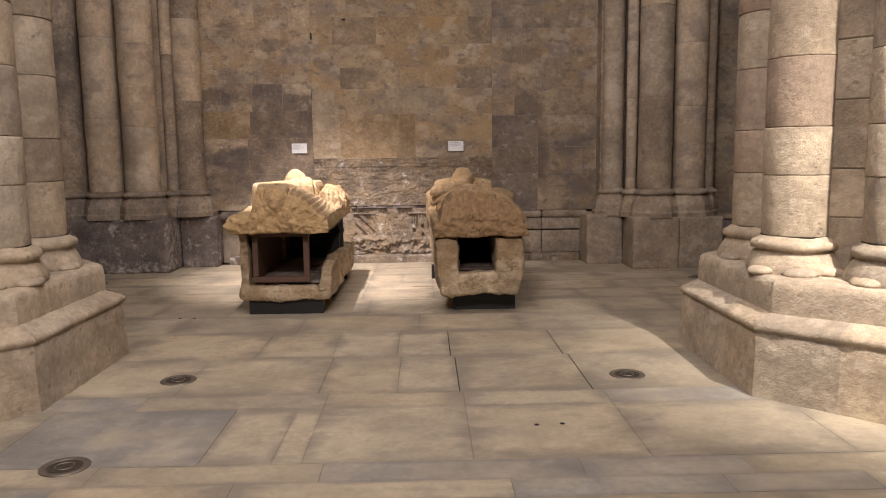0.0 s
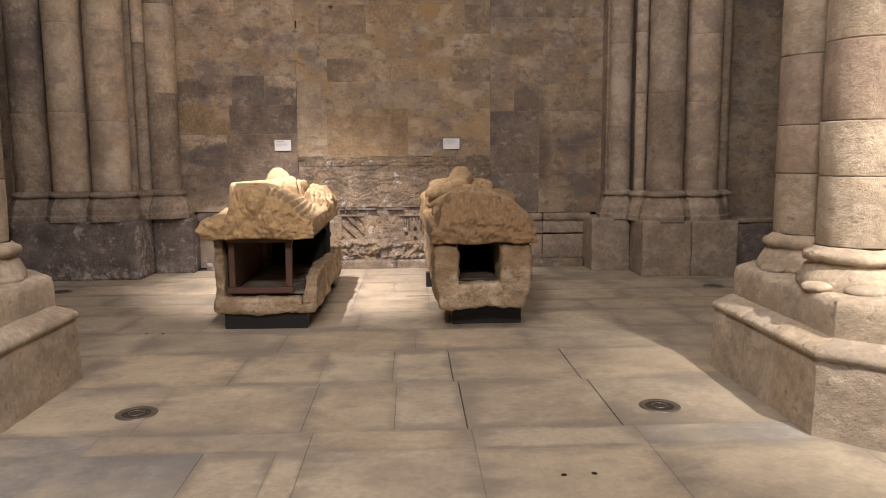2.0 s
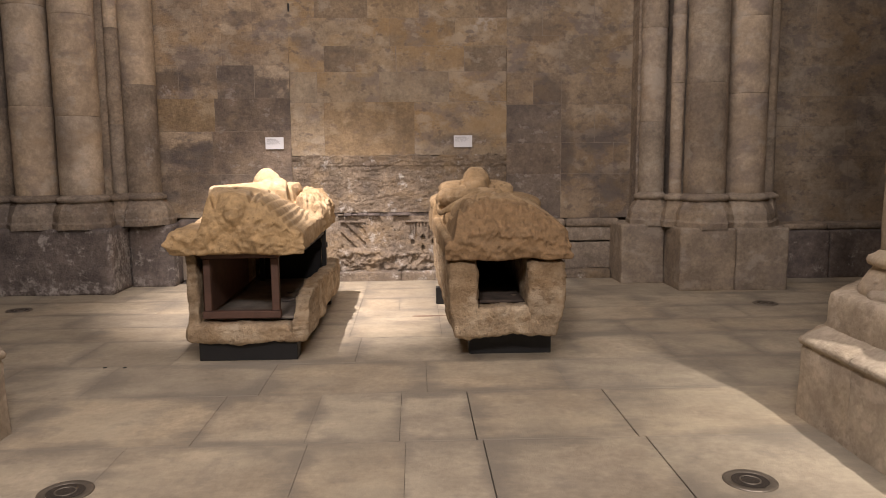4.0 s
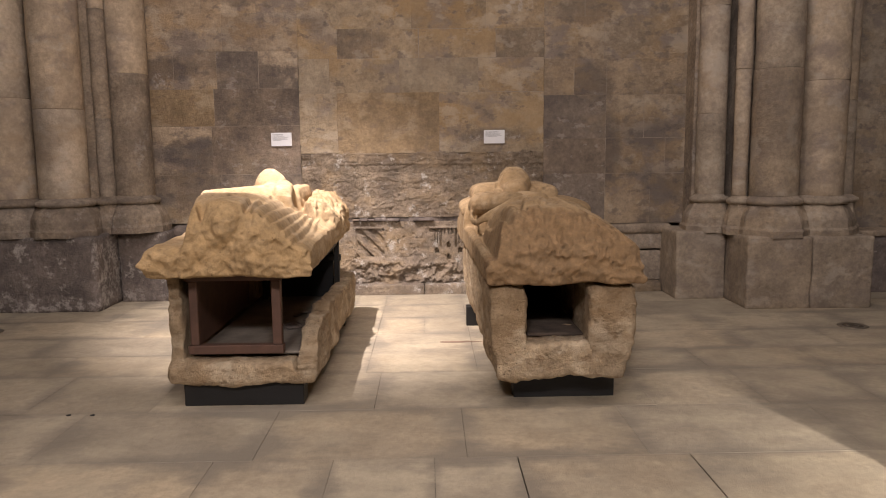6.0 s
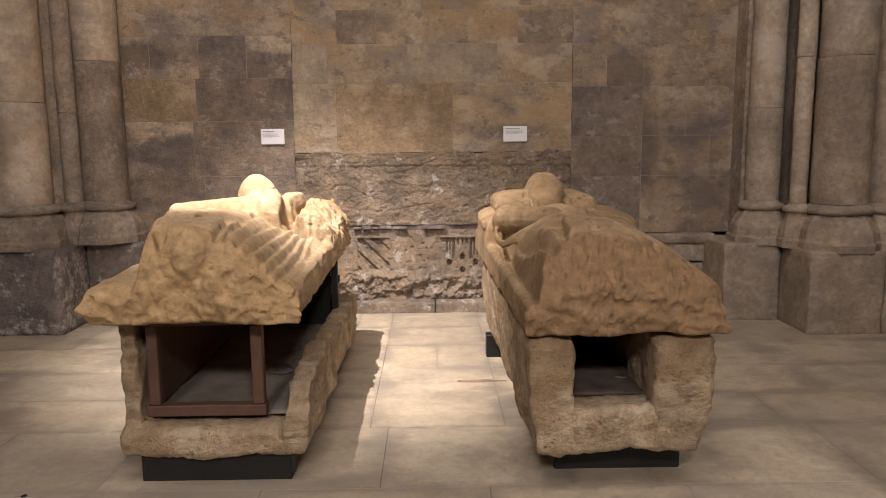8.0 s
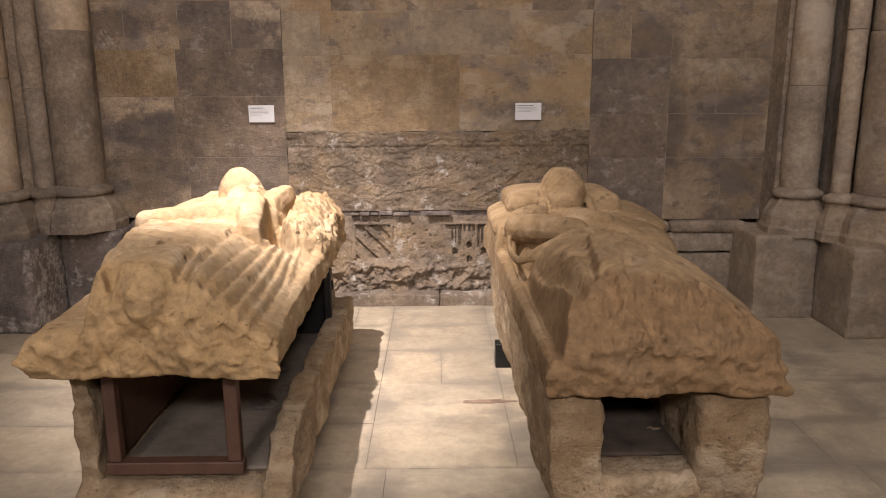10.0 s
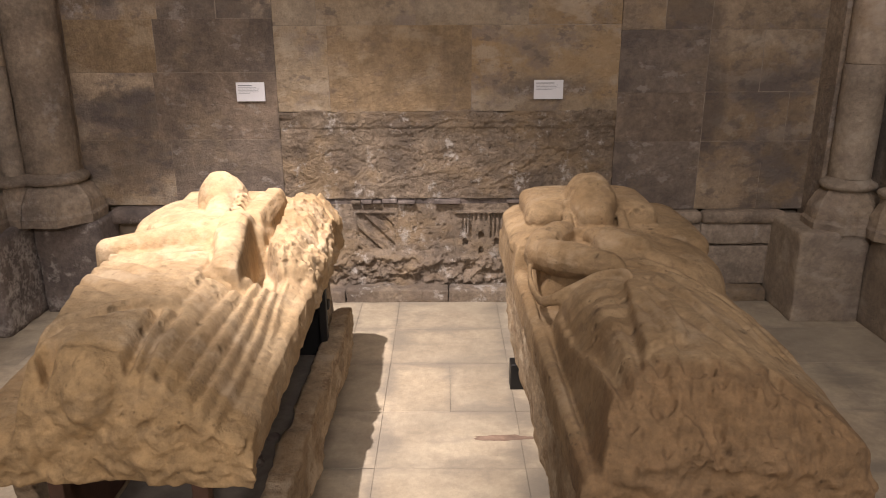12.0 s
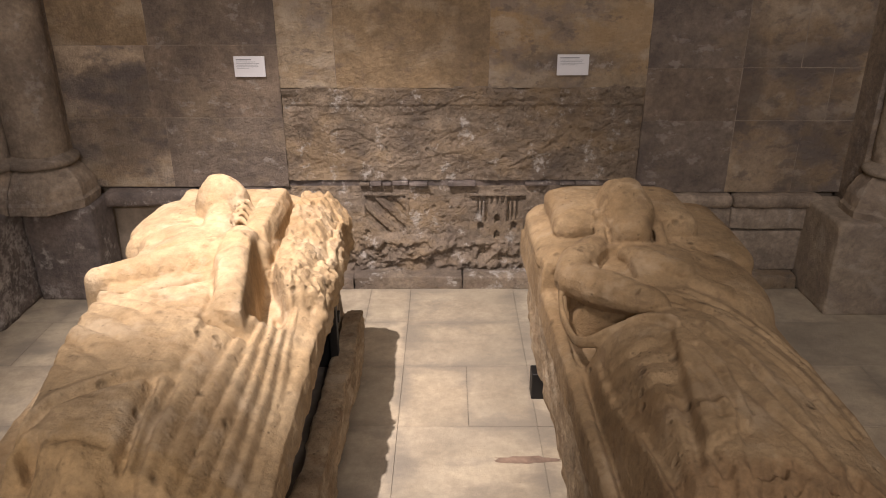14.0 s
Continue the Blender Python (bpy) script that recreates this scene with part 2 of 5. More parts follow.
M_WALL_PALE = stone("wall_stone_pale", (0.43, 0.35, 0.245), (0.35, 0.28, 0.19), STAIN, 0.30, 0.15, blotch=1.8, shifted=0.6, contrast=0.7, relief=0.025, mottle=[(3.0, 0.53, 0.62, (0.36, 0.27, 0.17), 0.5), (5.5, 0.57, 0.63, (0.20, 0.16, 0.13), 0.5)])
M_WALL_BROWN = stone("wall_stone_brown", (0.36, 0.28, 0.19), (0.27, 0.207, 0.14), STAIN, 0.45, 0.2, blotch=1.8, shifted=0.6, contrast=0.85, relief=0.03, mottle=[(2.6, 0.52, 0.61, (0.40, 0.285, 0.16), 0.5), (5.5, 0.56, 0.62, (0.46, 0.40, 0.31), 0.35)])
M_WALL_SOOT = stone("wall_stone_blackened", (0.265, 0.212, 0.162), (0.185, 0.148, 0.118), (0.085, 0.070, 0.064), 0.6, 0.1, blotch=1.8, shifted=0.6, contrast=0.85, relief=0.03, mottle=[(2.2, 0.54, 0.63, (0.33, 0.25, 0.16), 0.5), (6.5, 0.58, 0.63, (0.44, 0.39, 0.33), 0.4)])
M_WALL_FAR = stone("wall_stone_far", (0.44, 0.36, 0.262), (0.32, 0.26, 0.19), STAIN, 0.45, 0.22, blotch=1.3, contrast=0.75, mottle=[(1.6, 0.50, 0.60, (0.40, 0.265, 0.125), 0.35), (2.3, 0.52, 0.60, (0.235, 0.195, 0.165), 0.75), (3.4, 0.53, 0.60, (0.50, 0.415, 0.305), 0.5), (5.5, 0.54, 0.63, (0.135, 0.11, 0.095), 0.6)], relief=0.03)
M_GREY = stone("stone_grey", (0.40, 0.33, 0.25), (0.30, 0.245, 0.185), (0.09, 0.074, 0.066), 0.6, 0.2, blotch=1.7, pale=0.25)
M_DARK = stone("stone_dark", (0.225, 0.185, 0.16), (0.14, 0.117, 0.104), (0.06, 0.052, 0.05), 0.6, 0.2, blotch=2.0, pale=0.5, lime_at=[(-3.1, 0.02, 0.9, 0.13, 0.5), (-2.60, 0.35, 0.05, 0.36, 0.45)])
M_ERODED = stone("stone_eroded", (0.36, 0.292, 0.215), (0.235, 0.185, 0.138), (0.11, 0.088, 0.075), 0.5, 0.0, grain=1.8, pits=1.0, relief=0.05, blotch=2.2, pale=0.75, mottle=[(2.0, 0.50, 0.60, (0.40, 0.28, 0.15), 0.5)], shifted=0.0, cavities=0.45)
M_SHAFT = stone("stone_shaft", (0.56, 0.46, 0.34), (0.46, 0.372, 0.268), (0.13, 0.105, 0.09), 0.45, 0.18, mottle=[(2.2, 0.52, 0.62, (0.22, 0.18, 0.16), 0.55), (3.5, 0.55, 0.62, (0.52, 0.45, 0.36), 0.5), (1.8, 0.55, 0.65, (0.36, 0.25, 0.14), 0.4)], relief=0.012, blotch=1.2, contrast=0.7)
M_PIER = stone("stone_pier", (0.53, 0.448, 0.335), (0.42, 0.348, 0.252), (0.20, 0.155, 0.115), 0.35, 0.25, mottle=[(3.0, 0.54, 0.64, (0.28, 0.22, 0.16), 0.5), (6.0, 0.56, 0.62, (0.60, 0.50, 0.38), 0.5)], relief=0.016, blotch=1.4, contrast=0.7, cavities=0.4)
M_PINK = stone("stone_pink", (0.42, 0.325, 0.24), (0.33, 0.25, 0.18), (0.15, 0.10, 0.075), 0.4, 0.1, relief=0.014, contrast=0.7)
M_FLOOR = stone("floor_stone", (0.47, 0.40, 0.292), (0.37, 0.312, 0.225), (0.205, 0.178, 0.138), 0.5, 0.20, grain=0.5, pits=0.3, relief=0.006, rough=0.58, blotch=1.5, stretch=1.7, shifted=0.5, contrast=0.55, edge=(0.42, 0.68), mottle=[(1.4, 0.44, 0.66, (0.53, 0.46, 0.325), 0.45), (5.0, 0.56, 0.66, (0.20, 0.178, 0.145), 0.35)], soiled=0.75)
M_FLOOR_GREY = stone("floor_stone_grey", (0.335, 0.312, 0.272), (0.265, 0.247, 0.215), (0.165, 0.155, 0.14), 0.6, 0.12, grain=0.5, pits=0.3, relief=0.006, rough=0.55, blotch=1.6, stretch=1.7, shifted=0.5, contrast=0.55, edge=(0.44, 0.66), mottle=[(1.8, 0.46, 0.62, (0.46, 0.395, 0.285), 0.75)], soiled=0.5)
M_JOINT = plain("floor_joint_dirt", (0.10, 0.085, 0.068), 0.95)
M_RUST = plain("rusty_soil", (0.22, 0.15, 0.105), 0.95, variation=0.4)
# near-black brown that puts the coffin hole's shade into colour
M_HOLLOW_SHADE = plain("hollow_shade_brown", (0.075, 0.055, 0.04), 0.95, variation=0.5, scale=9.0)
M_MORTAR = plain("mortar", (0.29, 0.235, 0.175), 0.95)
M_EFFIGY_PALE = stone("limestone_pale", (0.505, 0.382, 0.230), (0.38, 0.268, 0.142), (0.31, 0.19, 0.082), 0.55, 0.0, grain=1.2, pits=0.9, relief=0.014, blotch=2.0, contrast=0.75, cavities=0.6, mottle=[(4.5, 0.53, 0.62, (0.56, 0.44, 0.29), 0.5), (9.0, 0.58, 0.64, (0.26, 0.175, 0.09), 0.5)], raw=(6.95, 0.10, (0.36, 0.235, 0.105), 0.8))
M_EFFIGY_OCHRE = stone("limestone_ochre", (0.375, 0.270, 0.150), (0.272, 0.186, 0.094), (0.195, 0.115, 0.046), 0.5, 0.0, grain=1.2, pits=0.9, relief=0.014, blotch=2.4, contrast=0.7, cavities=0.7, mottle=[(4.0, 0.54, 0.63, (0.42, 0.32, 0.20), 0.45), (9.0, 0.58, 0.64, (0.185, 0.12, 0.065), 0.5)], raw=(6.92, 0.10, (0.205, 0.125, 0.058), 0.85))
M_CHEST = stone("limestone_chest", (0.50, 0.395, 0.26), (0.36, 0.265, 0.16), (0.25, 0.155, 0.07), 0.6, 0.0, grain=1.6, pits=1.0, relief=0.03, blotch=2.6, cavities=0.35, contrast=1.1, mottle=[(4.0, 0.53, 0.61, (0.56, 0.46, 0.32), 0.6), (10.0, 0.57, 0.63, (0.20, 0.125, 0.065), 0.6)])
M_BLACK = plain("black_steel", (0.006, 0.0055, 0.005), 0.55)
M_BROWN = plain("brown_painted_steel", (0.085, 0.042, 0.026), 0.6)
M_LINING = plain("dusty_lining", (0.17, 0.145, 0.115), 0.95, variation=0.35, scale=6)
M_LABEL = plain("label_card", (0.70, 0.69, 0.68), 0.5, variation=0.02)
M_INK = plain("label_ink", (0.22, 0.22, 0.22), 0.7)
M_STEEL = plain("lamp_rim_steel", (0.22, 0.19, 0.15), 0.45, 0.7)
M_GLASS = plain("lamp_dark_glass", (0.035, 0.03, 0.026), 0.15)
M_PLASTER = plain("nave_plaster", (0.34, 0.28, 0.205), 0.95, variation=0.3, scale=1.2, relief=0.01)


# ---- mesh helpers ----
def mesh_object(name, verts, faces, material, parent=None, label="", smooth=False):
    me = bpy.data.meshes.new(name)
    me.from_pydata([tuple(v) for v in verts], [], [tuple(f) for f in faces])
    me.update()
    if smooth:
        me.polygons.foreach_set("use_smooth", [True] * len(me.polygons))
    if material:
        me.materials.append(material)
    ob = new(name, me)
    if parent:
        ob.parent = parent
    if label:
        ob["label"] = label
    return ob


def part(name, bm, material, parent=None, label="", smooth=False):
    bmesh.ops.recalc_face_normals(bm, faces=bm.faces)
    me = bpy.data.meshes.new(name)
    bm.to_mesh(me)
    bm.free()
    if smooth:
        me.polygons.foreach_set("use_smooth", [True] * len(me.polygons))
    me.materials.append(material)
    ob = new(name, me)
    if parent:
        ob.parent = parent
    if label:
        ob["label"] = label
    return ob


def empty(name, label, category, x=0.0, y=0.0, z=0.0, group="", kind=""):
    ob = new(name)
    ob.location = (x, y, z)
    return tagged(ob, label, category, group, kind)


def under(child, parent):
    """Parent a mesh drawn in world coordinates under a thing, keeping its place."""
    child.parent = parent
    child.matrix_parent_inverse = Matrix.Translation(parent.location).inverted()
    return child


def box(x0, x1, y0, y1, z0, z1, bevel=0.0, segments=1):
    bm = bmesh.new()
    bmesh.ops.create_cube(bm, size=1.0)
    for v in bm.verts:
        v.co = Vector((x0 + (v.co.x + 0.5) * (x1 - x0), y0 + (v.co.y + 0.5) * (y1 - y0), z0 + (v.co.z + 0.5) * (z1 - z0)))
    if bevel:
        bmesh.ops.bevel(bm, geom=bm.edges[:], offset=bevel, segments=segments, profile=0.5, affect="EDGES")
    return bm


def wobble(p, scale, amount, seed=0.0):
    return noise.fractal(Vector(p) * scale + Vector((seed, seed * 1.7, -seed)), 0.8, 2.1, 5) * amount


def rough_box(x0, x1, y0, y1, z0, z1, step=0.05, amount=0.012, scale=5.0, seed=0.0, bevel=0.03):
    """A worn block: a fine box with rounded corners, pushed about by noise."""
    bm = box(x0, x1, y0, y1, z0, z1, bevel, 2)
    for axis, lo, hi in ((0, x0, x1), (1, y0, y1), (2, z0, z1)):
        n = max(1, int((hi - lo) / step))
        for i in range(1, n):
            at = lo + (hi - lo) * i / n
            if min(at - lo, hi - at) < bevel * 1.2:
                continue
            co, no = [0, 0, 0], [0, 0, 0]
            co[axis], no[axis] = at, 1
            bmesh.ops.bisect_plane(bm, geom=bm.verts[:] + bm.edges[:] + bm.faces[:], plane_co=co, plane_no=no)
    bm.normal_update()
    for v in bm.verts:
        v.co += v.normal * wobble(v.co, scale, amount, seed)
    return bm


def lathe(profile, cx, cy, segments=32, arc=(0.0, 360.0)):
    """Rings of (radius, z) round an upright axis."""
    verts, faces = [], []
    a0, a1 = radians(arc[0]), radians(arc[1])
    whole = abs(arc[1] - arc[0] - 360) < 0.01
    n = segments if whole else segments + 1
    for r, z in profile:
        for k in range(n):
            a = a0 + (a1 - a0) * k / segments
            verts.append((cx + r * math.cos(a), cy + r * math.sin(a), z))
    for i in range(len(profile) - 1):
        for k in range(segments):
            k2 = (k + 1) % n
            faces.append((i * n + k, i * n + k2, (i + 1) * n + k2, (i + 1) * n + k))
    return verts, faces


def heightfield(name, x0, x1, z0, z1, step, depth, material, parent=None, label=""):
    """An upright rough slab facing the nave: depth(x, z) is y."""
    nx, nz = max(2, int((x1 - x0) / step)), max(2, int((z1 - z0) / step))
    xs, zs = np.linspace(x0, x1, nx + 1), np.linspace(z0, z1, nz + 1)
    verts = [(x, depth(x, z), z) for z in zs for x in xs]
    n = nx + 1
    faces = [(j * n + i, j * n + i + 1, (j + 1) * n + i + 1, (j + 1) * n + i) for j in range(nz) for i in range(nx)]
    return mesh_object(name, verts, faces, material, parent, label, smooth=True)

# ---- the large structure ----
W = 10.36          # face of the aisle wall
rng = random.Random(7)


def shell(name, label, x0, x1, y0, y1, z0, z1, material, category="wall"):
    return tagged(part(name, box(x0, x1, y0, y1, z0, z1), material), label, category, kind="structure")


shell("wall_south", "plain stone wall closing the nave behind", -9.0, 10.0, -9.3, -9.0, 0, 9.5, M_PLASTER)
shell("wall_west", "plain stone side wall of the nave", -9.3, -9.0, -9.3, 10.9, 0, 9.5, M_PLASTER)
shell("wall_east", "plain stone side wall of the nave", 10.0, 10.3, -9.3, 10.9, 0, 9.5, M_PLASTER)
shell("ceiling", "plain stone vault high overhead", -9.3, 10.3, -9.3, 10.9, 9.5, 9.8, M_PLASTER, "ceiling")
floor = shell("floor", "worn pale limestone slab floor with dark open joints", -9.3, 10.3, -9.3, 10.9, -0.3, -0.02, M_JOINT, "floor")
wall = shell("wall_north", "aged limestone block wall with blocked doorway and soot stains", -9.0, 10.0, W + 0.10, W + 0.5, 0, 9.5, M_MORTAR)


def slab(x0, x1, y0, y1, material, top=0.0, gx0=0.0007, gx1=0.0007):
    """One floor slab with softened edges."""
    e, g = 0.0008, 0.0009
    x0, x1, y0, y1 = x0 + gx0, x1 - gx1, y0 + g, y1 - g
    j = [rng.uniform(-0.0008, 0.0008) for _ in range(4)]
    lo = [(x0, y0), (x1, y0), (x1, y1), (x0, y1)]
    hi = [(x0 + e, y0 + e), (x1 - e, y0 + e), (x1 - e, y1 - e), (x0 + e, y1 - e)]
    verts = [(x, y, -0.03) for x, y in lo] + [(x, y, top - 0.0006) for x, y in lo] + [(x, y, top + d) for (x, y), d in zip(hi, j)]
    faces = [(a + k, a + (k + 1) % 4, a + 4 + (k + 1) % 4, a + 4 + k) for a in (0, 4) for k in range(4)] + [(8, 9, 10, 11)]
    return mesh_object("slab", verts, faces, material, floor)


# courses of the floor, each with its own joints; the middle strip runs on through several of them
COURSES = [(-1.9, -1.0), (-1.0, -0.2), (-0.2, 0.75), (0.75, 1.55), (1.55, 2.35), (2.35, 2.95), (2.95, 3.14), (3.14, 3.36), (3.36, 4.17), (4.17, 4.44), (4.44, 5.29),
           (5.29, 6.08), (6.08, 6.78), (6.78, 7.5), (7.5, 8.0), (8.0, 8.55), (8.55, 9.15), (9.15, 9.7), (9.7, 10.21)]
for row, (y0, y1) in enumerate(COURSES):
    x = -5.2 + rng.uniform(-0.5, 0.2)
    fixed = {3.36: [-1.46, -0.03, 0.12, 0.97, 1.86, 2.9], 4.17: [0.12, 0.97, 1.86], 4.44: [-0.86, 0.05, 0.95, 1.80], 5.29: [-0.55, 0.03, 0.92, 1.765]}.get(y0, [-0.22, 0.07, 0.82] if 7.4 < y0 < 9.8 else [])
    cuts = [x]
    while x < 6.4:
        x += rng.uniform(0.65, 1.35)
        cuts.append(x)
    cuts = sorted([c for c in cuts if all(abs(c - f) > 0.35 for f in fixed)] + fixed)
    for x0, x1 in zip(cuts, cuts[1:]):
        grey = (rng.random() < 0.10 and y0 < 6.0) or (y0 == 3.36 and x0 == -1.46)
        wide = [0.0032 if c in (0.95, 1.80, 0.92, 1.765) else 0.0007 for c in (x0, x1)]
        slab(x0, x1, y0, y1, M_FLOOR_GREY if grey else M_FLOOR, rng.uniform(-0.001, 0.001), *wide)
    for x0, x1 in ((-5.9, cuts[0]), (cuts[-1], 7.8)):
        if x1 - x0 > 0.01:
            part("floor_field", box(x0 + 0.001, x1 - 0.001, y0, y1, -0.03, -0.001), M_FLOOR, floor)
for x0, x1, y0, y1 in ((-9.3, -5.9, -9.3, 10.9), (7.8, 10.3, -9.3, 10.9), (-5.9, 7.8, -9.3, -1.91)):
    part("floor_field", box(x0, x1, y0, y1, -0.03, -0.002), M_FLOOR, floor)


def ashlar(x0, x1, z0, z1, material, proud=0.0, y=W, gap=0.0):
    """One wall block with chamfered, slightly uneven face."""
    e = rng.uniform(0.002, 0.004)
    x0, x1, z0, z1 = x0 + gap, x1 - gap, z0 + gap, z1 - gap
    f = y - proud
    j = [rng.uniform(-0.0012, 0.0012) for _ in range(4)]
    s = [rng.uniform(-0.002, 0.002) for _ in range(8)]
    corner = [(x0 + s[0], z0 + s[1]), (x1 + s[2], z0 + s[3]), (x1 + s[4], z1 + s[5]), (x0 + s[6], z1 + s[7])]
    cx, cz = (x0 + x1) / 2, (z0 + z1) / 2
    lo = []
    for (ax, az), (bx, bz) in zip(corner, corner[1:] + corner[:1]):
        for k in range(4):
            t = k / 4
            w = rng.uniform(-0.001, 0.0025) if k else 0.001
            px, pz = ax + (bx - ax) * t, az + (bz - az) * t
            d = math.hypot(cx - px, cz - pz)
            lo.append((px + (cx - px) / d * w * 1.5, pz + (cz - pz) / d * w))
    hi = []
    for px, pz in lo:
        d = math.hypot(cx - px, cz - pz)
        ee = e * rng.uniform(0.6, 1.7)
        hi.append((px + (cx - px) / d * ee, pz + (cz - pz) / d * ee))
    n = len(lo)
    verts = [(px, y + 0.06, pz) for px, pz in lo] + [(px, f + 0.0022, pz) for px, pz in lo] + [(px, f + j[0] + (j[1] - j[0]) * (px - x0) / (x1 - x0), pz) for px, pz in hi]
    faces = [(a + k, a + (k + 1) % n, a + n + (k + 1) % n, a + n + k) for a in (0, n) for k in range(n)] + [tuple(range(2 * n, 3 * n))]
    return mesh_object("block", verts, faces, material, wall)


def courses(x0, x1, levels, joints, mats, proud=(0.0, 0.0022), wide=(0.45, 0.9)):
    """Stack courses between levels; joints gives known upright joints of a course, mats its materials."""
    for k, (z0, z1) in enumerate(zip(levels, levels[1:])):
        if k in joints:
            cuts = [x0] + joints[k] + [x1]
        else:
            cuts, x = [x0], x0 + rng.uniform(wide[0] * 0.5, wide[1])
            while x < x1 - 0.25:
                cuts.append(x)
                x += rng.uniform(*wide)
            cuts.append(x1)
        choice = mats[min(k, len(mats) - 1)]
        for n, (a, b) in enumerate(zip(cuts, cuts[1:])):
            m = choice[n % len(choice)] if isinstance(choice, list) else choice
            ashlar(a, b, z0, z1, m, rng.uniform(*proud))


# lime mortar that fills the joints almost flush
for x0, x1, z0 in ((-8.98, -0.803, 0.75), (-0.797, 1.687, 1.46), (1.693, 9.98, 0.70)):
    part("mortar_bed", box(x0, x1, W + 0.0008, W + 0.05, z0, 4.7), M_MORTAR, wall)
# blocked doorway between the two straight seams
courses(-0.80, 1.69, [1.45, 2.06, 2.40, 2.69, 3.0, 3.36, 3.75, 4.2, 4.7],
        {0: [-0.42, 0.62], 1: [-0.49, 0.22, 1.02], 2: [-0.40, -0.05, 0.42, 1.20], 3: [0.35, 1.1], 4: [-0.50, 0.10, 0.69, 1.36], 5: [-0.3, 0.69, 1.38]}, [[M_WALL_MID, M_WALL_WARM], [M_WALL_PALE, M_WALL_MID], [M_WALL_MID, M_WALL_BROWN, M_WALL_MID], M_WALL_MID, [M_WALL_MID, M_WALL_BROWN, M_WALL_WARM], [M_WALL_MID, M_WALL_MID, M_WALL_WARM, M_WALL_PALE], M_WALL_MID])
# wall left of it
courses(-2.36, -0.80, [0.745, 1.25, 1.74, 2.11, 2.48, 2.85, 3.22, 3.6, 4.1, 4.7],
        {0: [-1.62], 1: [-1.70], 2: [-1.66], 3: [-2.05, -1.62, -1.2], 4: [-1.55], 5: [-1.75, -1.2]}, [[M_WALL_LEFT, M_WALL_SOOT], [M_WALL_LEFT, M_WALL_SOOT], [M_WALL_WARM, M_WALL_SOOT], [M_WALL_LEFT, M_WALL_LEFT, M_WALL_SOOT, M_WALL_LEFT], M_WALL_LEFT])
# wall right of it
courses(1.69, 3.25, [0.70, 1.22, 1.58, 2.02, 2.38, 2.80, 3.2, 3.6, 4.1, 4.7],
        {0: [2.33, 2.80], 1: [2.33, 2.95], 2: [2.33, 2.72], 3: [2.0, 2.33], 4: [2.30], 5: [2.1, 2.7]}, [[M_WALL_SOOT, M_WALL_RIGHT, M_WALL_RIGHT], [M_WALL_SOOT, M_WALL_RIGHT, M_WALL_RIGHT], [M_WALL_SOOT, M_WALL_RIGHT, M_WALL_RIGHT], [M_WALL_BROWN, M_WALL_RIGHT, M_WALL_RIGHT], M_WALL_RIGHT])
# bays beyond the shafts
courses(4.5, 8.4, [0.62, 1.0, 1.4, 1.75, 2.1, 2.45, 2.8, 3.2, 3.6, 4.1, 4.7], {}, [M_WALL_FAR])
courses(-8.0, -3.6, [0.70, 1.2, 1.7, 2.1, 2.5, 2.9, 3.3, 3.7, 4.2, 4.7], {}, [M_WALL_FAR])
part("upper_wall", box(-9.0, 10.0, W + 0.002, W + 0.05, 4.7, 9.5), M_TAN, wall)


def eroded_face(x, z):
    """The decayed course above the cornice, flaked back in layers."""
    y = W + 0.010 + wobble((x, 0, z * 1.6), 3.2, 0.016, 3.0) + wobble((x, 0, z * 1.4), 14.0, 0.010, 9.0) + wobble((x, 0, z), 38.0, 0.006, 1.0)
    flake = noise.noise(Vector((x * 2.2, 5.0, z * 5.0)))
    y += (0.010 if flake > 0.15 else 0.0) - (0.012 if z > 1.33 else 0.0)
    # ragged lip of old plaster lapping over the joint above
    if z > 1.40:
        lip = 1.455 + 0.035 * noise.noise(Vector((x * 3.0, 2.0, 0))) + 0.018 * noise.noise(Vector((x * 11.0, 7.0, 0)))
        y = min(y, W - 0.006 + 0.3 * abs(z - lip + 0.012)) if z < lip else W + 0.03
    return y


heightfield("decayed_course", -0.80, 1.69, 0.79, 1.51, 0.0095, eroded_face, M_ERODED, wall, "flaked and pitted soft stone course")


